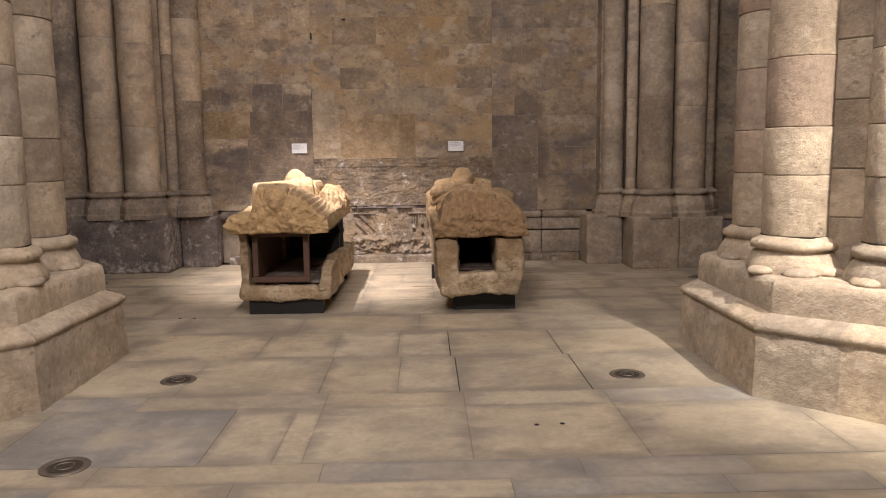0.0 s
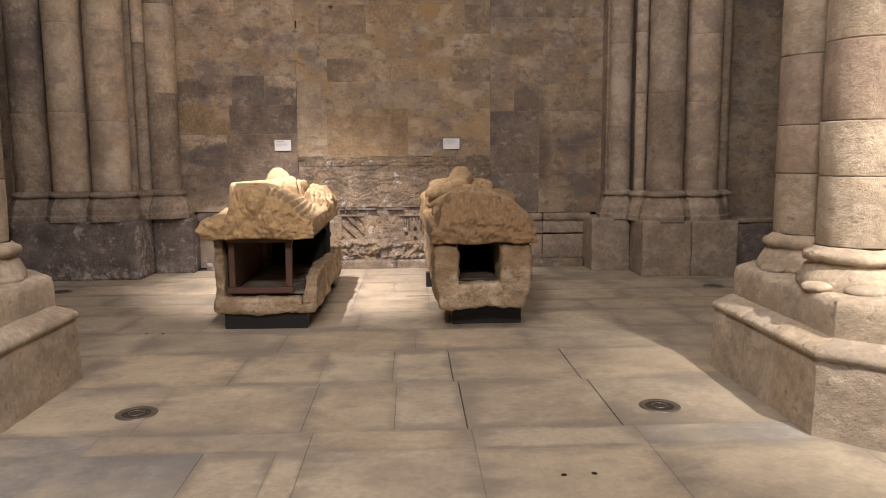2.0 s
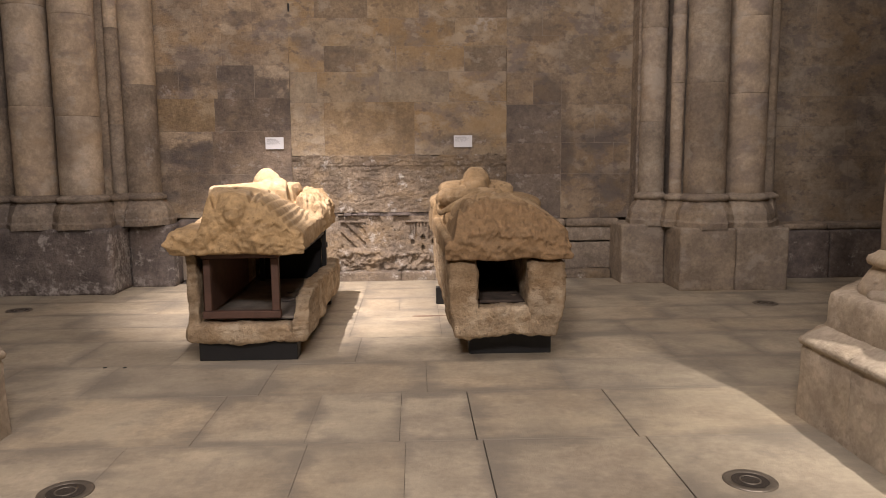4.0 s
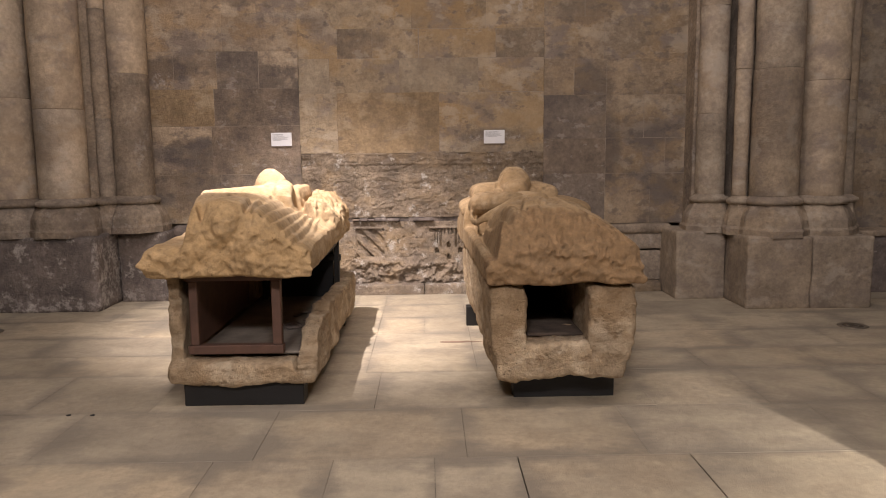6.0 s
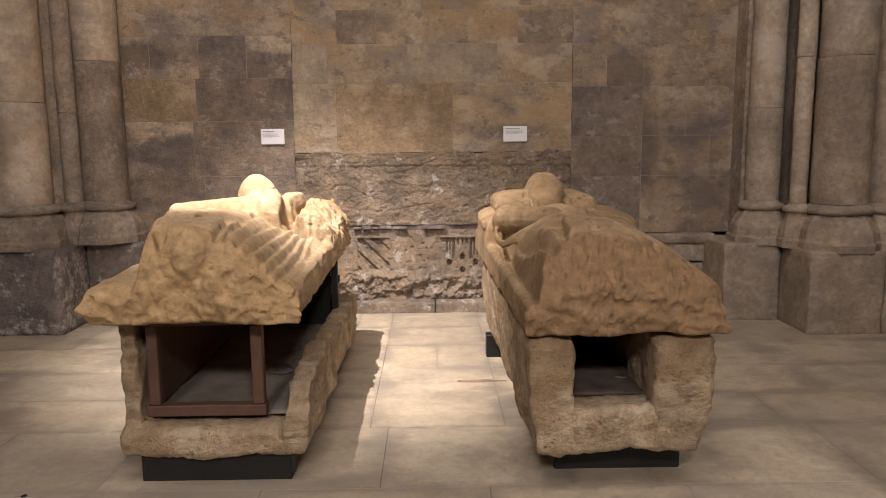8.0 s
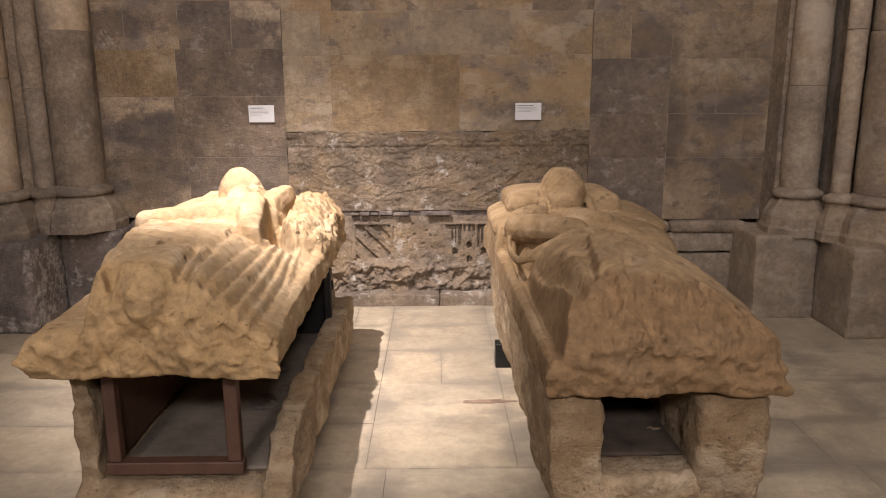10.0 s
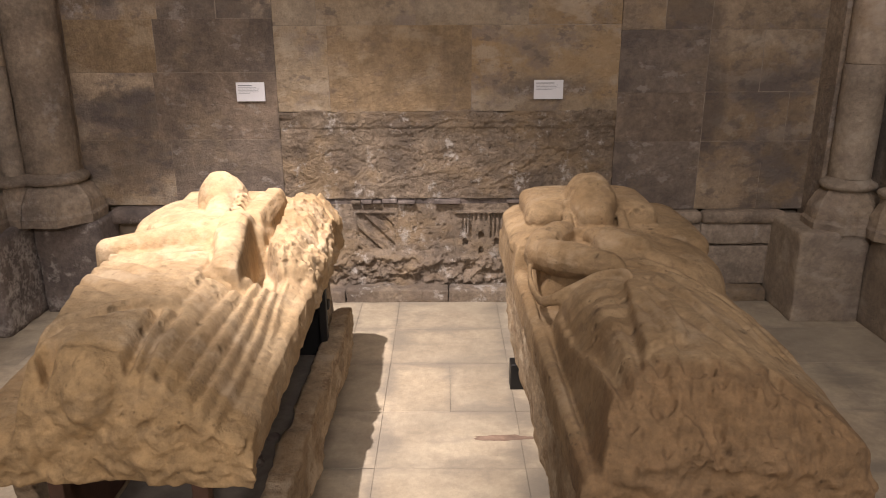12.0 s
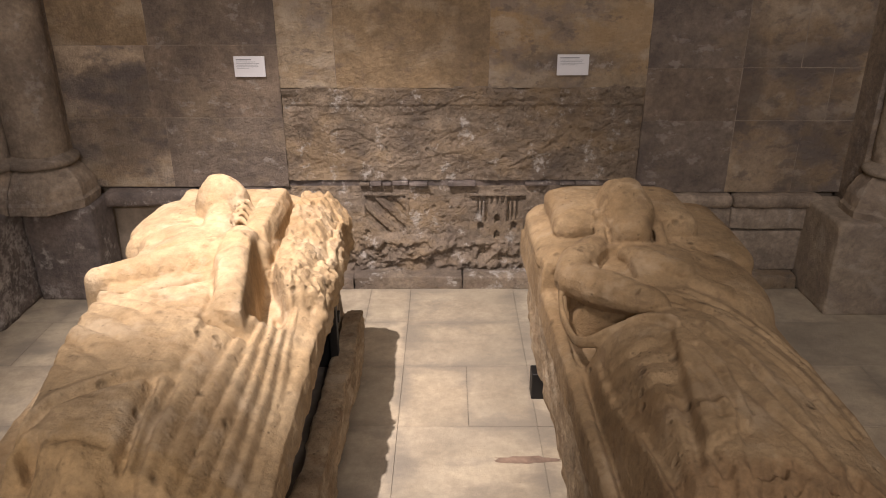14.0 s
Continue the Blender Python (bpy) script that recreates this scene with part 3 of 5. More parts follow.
def footing_face(x, z):
    y = W + 0.025 + wobble((x, 0, z), 4.0, 0.010, 6.0) + wobble((x, 0, z), 16.0, 0.006, 2.0)
    if z < 0.37:                       # broken rubble under the shields
        t = min(1.0, (0.37 - z) / 0.06)
        y = min(W + 0.032, y + t * (-0.03 + wobble((x, 3, z), 11.0, 0.05, 4.0)))
    # the sunk shield: a raised frame and two bends
    if -0.285 < x < 0.055 and 0.37 < z < 0.690:
        if -0.262 < x < 0.028 and 0.37 < z < 0.665:
            band = ((x + 0.262) + (z - 0.41)) % 0.150
            y += 0.030 if band > 0.078 else 0.004
        else:
            y -= 0.010
    # the castle panel: a battlemented keep between two slit towers, four pointed windows
    if 0.50 < x < 0.90 and 0.32 < z < 0.69:
        y = W + 0.014 + wobble((x, 0, z), 16.0, 0.003, 2.0)
        if z > 0.665:
            y -= 0.014
        elif z > 0.47 and min(abs(x - 0.622), abs(x - 0.784)) < 0.013:
            y += 0.050
        elif z > 0.50 and min(abs(x - 0.562), abs(x - 0.590), abs(x - 0.815), abs(x - 0.845)) < 0.0065:
            y += 0.040
        elif z > 0.605 and 0.635 < x < 0.772 and ((x - 0.635) / 0.137 * 3.5) % 1.0 > 0.55:
            y += 0.045
        elif z > 0.625 and not 0.635 < x < 0.772:
            y += 0.030
        for wx, wz in ((0.58, 0.435), (0.703, 0.365), (0.703, 0.49), (0.825, 0.435)):
            if abs(x - wx) < 0.021 and -0.030 < z - wz < 0.034 - abs(x - wx) * 1.2:
                y += 0.060
    return y


heightfield("shield_course", -1.3, 1.9, 0.06, 0.745, 0.0068, footing_face, M_ERODED, wall, "worn carved course with two sunken heraldic shields")
# thin broken tiles packed in the gap over the shields
x = -0.80
while x < 1.69:
    w = rng.uniform(0.06, 0.2)
    if rng.random() < 0.66:
        under(part("packing_tile", box(x, x + w, W - rng.uniform(-0.005, 0.035), W + 0.1, 0.752 + rng.uniform(0, 0.006), 0.778 + rng.uniform(-0.006, 0.008), 0.004), rng.choice([M_ERODED, M_DARK, M_DARK, M_DARK])), wall)
    x += w + 0.008
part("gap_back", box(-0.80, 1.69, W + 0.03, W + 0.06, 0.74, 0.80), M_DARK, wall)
# bench course along the foot of the wall
for a, b in ((-2.0, -1.1), (-1.1, -0.35), (-0.35, 0.45), (0.45, 1.3), (1.3, 2.2), (2.2, 2.9)):
    part("bench_stone", rough_box(a + 0.003, b - 0.003, 10.205 + rng.uniform(-0.006, 0.006), W + 0.08, -0.01, 0.095 + rng.uniform(-0.008, 0.006), 0.035, 0.012, 9.0, a, 0.010), M_ERODED, wall, smooth=True)
# cornice on the right-hand part: roll, joint and sunk panels
for a, b in ((1.70, 2.38), (2.38, 3.02)):
    part("cornice_stone", rough_box(a + 0.003, b - 0.003, 10.27, W + 0.05, 0.60, 0.695, 0.06, 0.006, 8.0, a, 0.03), M_GREY, wall, smooth=True)
    part("cornice_fillet", rough_box(a + 0.003, b - 0.003, 10.30, W + 0.05, 0.435, 0.595, 0.06, 0.006, 8.0, a + 4, 0.01), M_GREY, wall, smooth=True)
    part("panel_stone", rough_box(a + 0.003, b - 0.006, 10.315, W + 0.05, 0.10, 0.415, 0.06, 0.008, 6.0, a + 8, 0.012), M_GREY, wall, smooth=True)
for a, b in ((-2.12, -1.45), (-1.45, -0.82)):
    part("cornice_stone", rough_box(a + 0.003, b - 0.003, 10.27, W + 0.05, 0.62, 0.735, 0.06, 0.010, 8.0, a, 0.03), M_DARK, wall, smooth=True)
for a, b in ((4.6, 5.4), (5.4, 6.2), (6.2, 7.2)):
    part("footing_stone", rough_box(a, b - 0.006, 9.98, W + 0.05, -0.01, 0.55, 0.09, 0.010, 5.0, a, 0.02), M_DARK, wall, smooth=True)
    part("cornice_stone", rough_box(a, b - 0.006, 10.05, W + 0.05, 0.555, 0.625, 0.06, 0.006, 8.0, a, 0.02), M_GREY, wall, smooth=True)
for a, b in ((-6.4, -5.4), (-5.4, -4.4), (-4.4, -3.9)):
    part("footing_stone", rough_box(a, b - 0.006, 10.0, W + 0.05, -0.01, 0.70, 0.09, 0.010, 5.0, a, 0.02), M_DARK, wall, smooth=True)


# ---- clustered shafts on the wall ----
def drum(parent, cx, cy, r, z0, z1, material, seed, e=0.005):
    """One drum of a shaft, with worn arrises and a faintly uneven round."""
    prof = [(r - e, z0 + 0.001), (r - 0.001, z0 + e), (r, z0 + e + 0.004)]
    n = max(2, int((z1 - z0) / 0.12))
    prof += [(r, z0 + e + (z1 - z0 - 2 * e) * i / n) for i in range(1, n)]
    prof += [(r, z1 - e - 0.004), (r - 0.001, z1 - e), (r - e, z1 - 0.001)]
    verts, faces = lathe(prof, cx, cy, 28)
    out = []
    for x, y, z in verts:
        d = Vector((x - cx, y - cy, 0)).normalized() * wobble((x, y, z), 4.0, 0.006, seed)
        out.append((x + d.x, y + d.y, z))
    return under(mesh_object("drum", out, faces, material, smooth=True), parent)


def shaft(parent, cx, cy, r, z0, top, mats, seed, high=(0.7, 1.2)):
    rr = random.Random(seed)
    z = z0
    while z < top:
        z1 = min(top, z + rr.uniform(*high))
        drum(parent, cx, cy, r + rr.uniform(-0.002, 0.002), z, z1, rr.choice(mats) if z > z0 else mats[-1], seed + z, 0.002)
        z = z1


def attic_base(parent, cx, cy, r, z0, z1, material, spread=0.10, name="base"):
    """A round roll on a sloping eight-sided drum under a shaft."""
    h = z1 - z0
    k = 1 / math.cos(radians(22.5))
    low = [((r + spread + 0.012) * k, z0), ((r + spread + 0.014) * k, z0 + 0.16 * h), ((r + spread) * k, z0 + 0.22 * h), ((r + spread * 0.92) * k, z0 + 0.40 * h), ((r + spread * 0.80) * k, z0 + 0.48 * h), ((r + spread * 0.45) * k, z0 + 0.66 * h), (r + 0.028, z0 + 0.76 * h)]
    roll = [(r + 0.020, z0 + 0.755 * h), (r + 0.046, z0 + 0.78 * h), (r + 0.056, z0 + 0.83 * h), (r + 0.050, z0 + 0.88 * h), (r + 0.030, z0 + 0.905 * h), (r + 0.012, z0 + 0.93 * h), (r - 0.01, z1)]
    for piece, prof, sides, amount in ((name, low, 8, 0.012), ("roll", roll, 36, 0.010)):
        verts, faces = lathe(prof, cx, cy, sides * (4 if sides == 8 else 1), (22.5, 382.5))
        if sides == 8:
            out = []
            for x, y, z in verts:
                a = math.atan2(y - cy, x - cx)
                flat = math.cos(radians(22.5)) / math.cos((a + math.pi / 8) % (math.pi / 4) - math.pi / 8)
                out.append((cx + (x - cx) * flat, cy + (y - cy) * flat, z))
            verts = out
        moved = []
        for x, y, z in verts:
            d = Vector((x - cx, y - cy, 0)).normalized() * wobble((x, y, z), 6.0, amount, cx)
            moved.append((x + d.x, y + d.y, z + wobble((x, y, z), 5.0, 0.005, cy)))
        under(mesh_object(piece, moved, faces, material, smooth=sides != 8), parent)


respond_l = empty("clustered_pilaster", "soot-stained limestone cluster of half-round shafts on stepped plinth against wall", "pilaster", -3.2, 10.0, 0, "wall shafts", "structure")
respond_r = empty("clustered_pilaster", "grey-tan limestone cluster of half-round shafts on stepped plinth against wall", "pilaster", 3.8, 9.8, 0, "wall shafts", "structure")
S = M_SHAFT
# left cluster
under(part("plinth_block", rough_box(-4.10, -2.60, 9.56, W + 0.02, -0.01, 0.715, 0.06, 0.022, 3.5, 2.0, 0.035), M_DARK, smooth=True), respond_l)
under(part("plinth_block", rough_box(-2.585, -2.10, 10.03, W + 0.02, -0.01, 0.705, 0.06, 0.012, 4.0, 5.0, 0.025), M_DARK, smooth=True), respond_l)
under(part("core", box(-4.25, -2.72, 10.0, W + 0.05, 0.7, 4.9), M_GREY), respond_l)
under(part("core", box(-2.72, -2.30, 10.27, W + 0.05, 0.7, 4.9), M_GREY), respond_l)
for cx, cy, r, mats, seed in ((-3.93, 9.87, 0.20, [S, S, M_GREY], 11), (-3.465, 9.85, 0.212, [S], 12), (-2.98, 9.85, 0.222, [S], 13), (-2.645, 10.02, 0.075, [S, M_GREY], 14), (-2.44, 10.18, 0.188, [S, S, M_GREY], 15)):
    shaft(respond_l, cx, cy, r, 1.06, 4.9, mats, seed)
    attic_base(respond_l, cx, cy, r, 0.70, 1.07, M_GREY if cx < -2.7 else M_GREY, 0.10 if r > 0.1 else 0.05)
# right cluster
under(part("plinth_block", rough_box(2.915, 3.40, 9.80, W + 0.02, -0.01, 0.665, 0.06, 0.010, 4.0, 3.0, 0.02), M_TAN, smooth=True), respond_r)
under(part("plinth_block", rough_box(3.405, 4.00, 9.30, W + 0.02, -0.01, 0.665, 0.06, 0.010, 4.0, 7.0, 0.02), M_TAN, smooth=True), respond_r)
under(part("plinth_block", rough_box(4.004, 4.56, 9.29, W + 0.02, -0.01, 0.66, 0.06, 0.010, 4.0, 9.0, 0.02), M_TAN, smooth=True), respond_r)
under(part("core", box(3.48, 4.60, 9.85, W + 0.05, 0.65, 4.9), M_GREY), respond_r)
under(part("core", box(3.15, 3.48, 10.12, W + 0.05, 0.65, 4.9), M_GREY), respond_r)
for cx, cy, r, mats, seed in ((3.30, 10.03, 0.14, [S, S, M_TAN], 21), (3.47, 9.72, 0.07, [S], 22), (3.755, 9.62, 0.215, [S, S, M_TAN], 23), (4.215, 9.66, 0.205, [S], 24), (4.51, 9.78, 0.08, [S, M_TAN], 25)):
    shaft(respond_r, cx, cy, r, 1.02, 4.9, mats, seed)
    attic_base(respond_r, cx, cy, r, 0.65, 1.03, M_TAN, 0.10 if r > 0.1 else 0.05)


# ---- the two free-standing piers ----
def octagon(apothem, cx, cy):
    k = apothem * math.tan(radians(22.5))
    pts = [(-apothem, -k), (-k, -apothem), (k, -apothem), (apothem, -k), (apothem, k), (k, apothem), (-k, apothem), (-apothem, k)]
    return [(cx + px, cy + py) for px, py in pts]


def ring_block(parent, name, material, p0, p1, prof, cx, cy, seed, amount=0.008):
    """A stone of an octagonal course between two plan points: prof gives (inset, z) up its outer face."""
    n = max(2, int(math.dist(p0, p1) / 0.06))
    verts, faces = [], []
    mid = Vector(((p0[0] + p1[0]) / 2 - cx, (p0[1] + p1[1]) / 2 - cy, 0))
    edge = Vector((p1[0] - p0[0], p1[1] - p0[1], 0)).normalized()
    out = Vector((edge.y, -edge.x, 0))
    if out.dot(mid) < 0:
        out = -out
    for inset, z in prof:
        for i in range(n + 1):
            t = i / n
            p = Vector((p0[0] + (p1[0] - p0[0]) * t, p0[1] + (p1[1] - p0[1]) * t, z))
            scale_in = inset / 1.6
            p = Vector((p.x + (cx - p.x) * scale_in, p.y + (cy - p.y) * scale_in, z))
            w = wobble(p, 4.5, amount, seed * 0) + wobble(p, 14.0, amount * 0.5, seed)
            fade = 1.0 if 0 < i < n else 0.4
            verts.append(p + out * w * fade + Vector((0, 0, w * 0.5 if z > 0.05 else 0)))
    m = n + 1
    for j in range(len(prof) - 1):
        for i in range(n):
            faces.append((j * m + i, j * m + i + 1, (j + 1) * m + i + 1, (j + 1) * m + i))
    return under(mesh_object(name, verts, faces, material, smooth=True), parent)


def pier(name, label, cx, cy, mirror, mats):
    """A compound pier: octagonal seat with a worn roll, inset upper plinth, shafts with spurred bases round a stone core."""
    p = empty(name, label, "pier", cx, cy, 0, "compound piers", "structure")
    low = [(-0.01, -0.01), (-0.004, 0.10), (0.004, 0.26), (0.0, 0.385), (0.012, 0.405), (-0.008, 0.415), (-0.016, 0.435), (-0.006, 0.455), (0.03, 0.475), (0.09, 0.505), (0.14, 0.53)]
    up = [(0.11, 0.50), (0.112, 0.56), (0.115, 0.66), (0.125, 0.70), (0.15, 0.718), (0.75, 0.722)]
    pts = octagon(1.6, cx, cy)
    seed = 1
    for a, b in zip(pts, pts[1:] + pts[:1]):
        for t0, t1 in ((0.0, 0.36), (0.36, 0.66), (0.66, 1.0)):
            q0 = (a[0] + (b[0] - a[0]) * t0, a[1] + (b[1] - a[1]) * t0)
            q1 = (a[0] + (b[0] - a[0]) * t1, a[1] + (b[1] - a[1]) * t1)
            ring_block(p, "seat_stone", mats[0], q0, q1, low, cx, cy, seed, 0.012)
            seed += 1
        mid = ((a[0] + b[0]) / 2, (a[1] + b[1]) / 2)
        for q0, q1 in ((a, mid), (mid, b)):
            ring_block(p, "plinth_stone", mats[0], q0, q1, up, cx, cy, seed, 0.006)
            seed += 1
    inner = octagon(1.06, 0, 0)
    z, k = 0.70, 0
    rr = random.Random(5)
    while z < 6.0:
        z1 = z + (0.38, 0.30, 0.42, 0.36, 0.44)[k % 5]
        prism = bmesh.new()
        ring = [[prism.verts.new((cx + x * s, cy + y * s, zz)) for x, y in inner] for s, zz in ((0.992, z + 0.001), (1.0, z + 0.009), (1.0, z1 - 0.009), (0.992, z1 - 0.001))]
        for r0, r1 in zip(ring, ring[1:]):
            for i in range(8):
                prism.faces.new((r0[i], r0[(i + 1) % 8], r1[(i + 1) % 8], r1[i]))
        under(part("core_course", prism, rr.choice(mats)), p)
        z, k = z1, k + 1
    # shafts: three in the corner that faces the aisle and their twins round the core
    offs = [(-1.17, -0.25), (-1.10, 0.40), (-0.80, -0.78), (-0.28, -1.14), (0.30, -1.14), (-0.75, 0.80), (-0.25, 1.14), (0.75, -0.80), (1.14, -0.25), (1.14, 0.35)]
    for n, (ox, oy) in enumerate(offs):
        x, y = cx + (ox if not mirror else -ox), cy + oy
        r = 0.216
        levels = [0.95, 1.34, 1.64, 2.07, 2.46, 2.90, 3.3, 3.75, 4.2, 4.7, 5.3, 6.0]
        for i, (z0, z1) in enumerate(zip(levels, levels[1:])):
            m = M_PINK if (i == 2 and n == 0 and not mirror) or (n == 1 and i in (1, 2, 4) and not mirror) else mats[(i + n) % len(mats)]
            drum(p, x, y, r + rr.uniform(-0.003, 0.003), z0, z1, m, n * 3.1 + i)
        prof = [(r + 0.085, 0.72), (r + 0.09, 0.745), (r + 0.07, 0.79), (r + 0.045, 0.835), (r + 0.03, 0.85), (r + 0.028, 0.865), (r + 0.055, 0.872), (r + 0.062, 0.895), (r + 0.055, 0.918), (r + 0.03, 0.93), (r + 0.005, 0.952)]
        verts, faces = lathe(prof, x, y, 40)
        verts = [(vx + wobble((vx, vy, vz), 7, 0.010, n), vy + wobble((vx, vy, vz), 7, 0.010, n + 3), vz + wobble((vx, vy, vz), 5, 0.008, n + 6)) for vx, vy, vz in verts]
        under(mesh_object("base", verts, faces, mats[0], smooth=True), p)
        # worn leaf spurs on the corners of the plinth
        if n < 3:
            for ang in ((110, 200, 250, 290) if not mirror else (70, 340, 290, 250)):
                a = radians(ang)
                sx, sy = x + 0.275 * math.cos(a), y + 0.275 * math.sin(a)
                bm = bmesh.new()
                bmesh.ops.create_icosphere(bm, subdivisions=3, radius=1.0)
                for v in bm.verts:
                    c = Vector((v.co.x * 0.075, v.co.y * 0.105, v.co.z * 0.035))
                    c.rotate(Euler((0, 0.15, a)))
                    v.co = Vector((sx, sy, 0.735)) + c * (1 + wobble(c * 9, 1.0, 0.2, ang))
                under(part("spur", bm, mats[0], smooth=True), p)
    return p


pier("compound_pier", "tan limestone compound pier with round shafts on worn octagonal seat, brightly lit", 4.34, 4.89, False, [M_PIER, M_PIER, M_TAN])
pier("compound_pier", "tan limestone compound pier with round shafts on worn octagonal seat, in shade", -3.17, 4.86, True, [M_PIER, M_PIER, M_TAN])


# ---- the two tombs ----
def smax(a, b, k=0.03):
    h = np.clip(0.5 + 0.5 * (a - b) / k, 0, 1)
    return b + (a - b) * h + k * h * (1 - h)


def step_up(v, at, soft):
    t = np.clip((v - at) / soft + 0.5, 0, 1)
    return t * t * (3 - 2 * t)


def dome(X, Y, cx, cy, rx, ry, base, top, power=2.0):
    d = (np.abs((X - cx) / rx) ** power + np.abs((Y - cy) / ry) ** power)
    return np.where(d < 1, base + (top - base) * np.sqrt(np.clip(1 - d, 0, 1)), -9.0)


def limb(X, Y, a, b, ra, rb, za, zb):
    """A rounded limb lying between two plan points, za and zb its axis heights."""
    dx, dy = b[0] - a[0], b[1] - a[1]
    t = np.clip(((X - a[0]) * dx + (Y - a[1]) * dy) / (dx * dx + dy * dy), 0, 1)
    d2 = (X - a[0] - t * dx) ** 2 + (Y - a[1] - t * dy) ** 2
    r = ra + (rb - ra) * t
    return np.where(d2 < r * r, za + (zb - za) * t + np.sqrt(np.clip(r * r - d2, 0, None)), -9.0)


def groove(X, Y, pts, width, depth):
    """A carved line along plan points."""
    out = np.zeros_like(X)
    for a, b in zip(pts, pts[1:]):
        dx, dy = b[0] - a[0], b[1] - a[1]
        t = np.clip(((X - a[0]) * dx + (Y - a[1]) * dy) / (dx * dx + dy * dy), 0, 1)
        d2 = (X - a[0] - t * dx) ** 2 + (Y - a[1] - t * dy) ** 2
        out = np.maximum(out, depth * np.exp(-d2 / (width * width)))
    return out


def cushion(X, Y, x0, x1, y0, y1, base, top, soft=0.07):
    ex = np.minimum(X - x0, x1 - X) / soft
    ey = np.minimum(Y - y0, y1 - Y) / soft
    e = np.clip(np.minimum(ex, ey), 0, 1)
    return np.where((ex > 0) & (ey > 0), base + (top - base) * np.sqrt(1 - (1 - e) ** 2), -9.0)


def noise_grid(X, Y, scale, seed, octaves=4):
    f = np.empty(X.shape)
    for idx in np.ndindex(X.shape):
        f[idx] = noise.fractal(Vector((X[idx] * scale, Y[idx] * scale, seed)), 0.9, 2.1, octaves)
    return f


def carved_tube(points, radii, seed, flat=1.0, sides=14, rough=0.006):
    """A carved limb or fold: a rounded tube along points, smoothed, with closed round ends."""
    pts = [Vector(q) for q in points]
    fine, rad = [], []
    for i in range(len(pts) - 1):
        p0, p1, p2, p3 = pts[max(i - 1, 0)], pts[i], pts[i + 1], pts[min(i + 2, len(pts) - 1)]
        n = max(3, int((p2 - p1).length / 0.015))
        for k in range(n + (1 if i == len(pts) - 2 else 0)):
            t = k / n
            fine.append(0.5 * (2 * p1 + (p2 - p0) * t + (2 * p0 - 5 * p1 + 4 * p2 - p3) * t * t + (3 * p1 - p0 - 3 * p2 + p3) * t ** 3))
            rad.append(radii[i] + (radii[i + 1] - radii[i]) * t)
    ends = []
    for at, way in ((0, -1), (len(fine) - 1, 1)):
        d = (fine[min(at + 1, len(fine) - 1)] - fine[max(at - 1, 0)]).normalized() * way
        ends.append([(fine[at] + d * rad[at] * math.sin(a), rad[at] * math.cos(a)) for a in (0.45, 0.9, 1.25, 1.5)])
    fine = [q for q, _ in reversed(ends[0])] + fine + [q for q, _ in ends[1]]
    rad = [r for _, r in reversed(ends[0])] + rad + [r for _, r in ends[1]]
    verts, faces = [], []
    for i, (q, r) in enumerate(zip(fine, rad)):
        d = (fine[min(i + 1, len(fine) - 1)] - fine[max(i - 1, 0)]).normalized()
        side = d.cross(Vector((0, 0, 1))).normalized()
        up = side.cross(d)
        for k in range(sides):
            a = 2 * math.pi * k / sides
            o = side * math.cos(a) + up * math.sin(a) * flat
            verts.append(q + o * (r + wobble(q + o * r, 9.0, rough, seed)))
    for i in range(len(fine) - 1):
        for k in range(sides):
            k2 = (k + 1) % sides
            faces.append((i * sides + k, i * sides + k2, (i + 1) * sides + k2, (i + 1) * sides + k))
    return verts, faces


def carved_blob(centre, half, seed, power=2.0, rough=0.008, turn=0.0, n=34):
    """A rounded mass: an ellipsoid, or with a higher power a cushion with pinched corners."""
    verts, faces = [], []
    c = Vector(centre)
    ring_p, top_p = (1.0, 1.0) if power == 2 else ((0.8, 1.0) if power < 6 else (0.42, 0.8))
    def pw(v):
        return math.copysign(abs(v) ** (2.0 / power), v)
    for i in range(n // 2 + 1):
        b = -math.pi / 2 + math.pi * i / (n // 2)
        for k in range(n):
            a = 2 * math.pi * k / n
            q = Vector((half[0] * max(math.cos(b), 0.0) ** ring_p * pw(math.cos(a)), half[1] * max(math.cos(b), 0.0) ** ring_p * pw(math.sin(a)), half[2] * math.copysign(abs(math.sin(b)) ** top_p, b)))
            q.rotate(Euler((0, 0, turn)))
            q += c
            w = wobble(q, 7.0, rough, seed) + wobble(q, 22.0, rough * 0.3, seed + 4)
            verts.append(q + (q - c).normalized() * w)
    for i in range(n // 2):
        for k in range(n):
            k2 = (k + 1) % n
            faces.append((i * n + k, i * n + k2, (i + 1) * n + k2, (i + 1) * n + k))
    return verts, faces


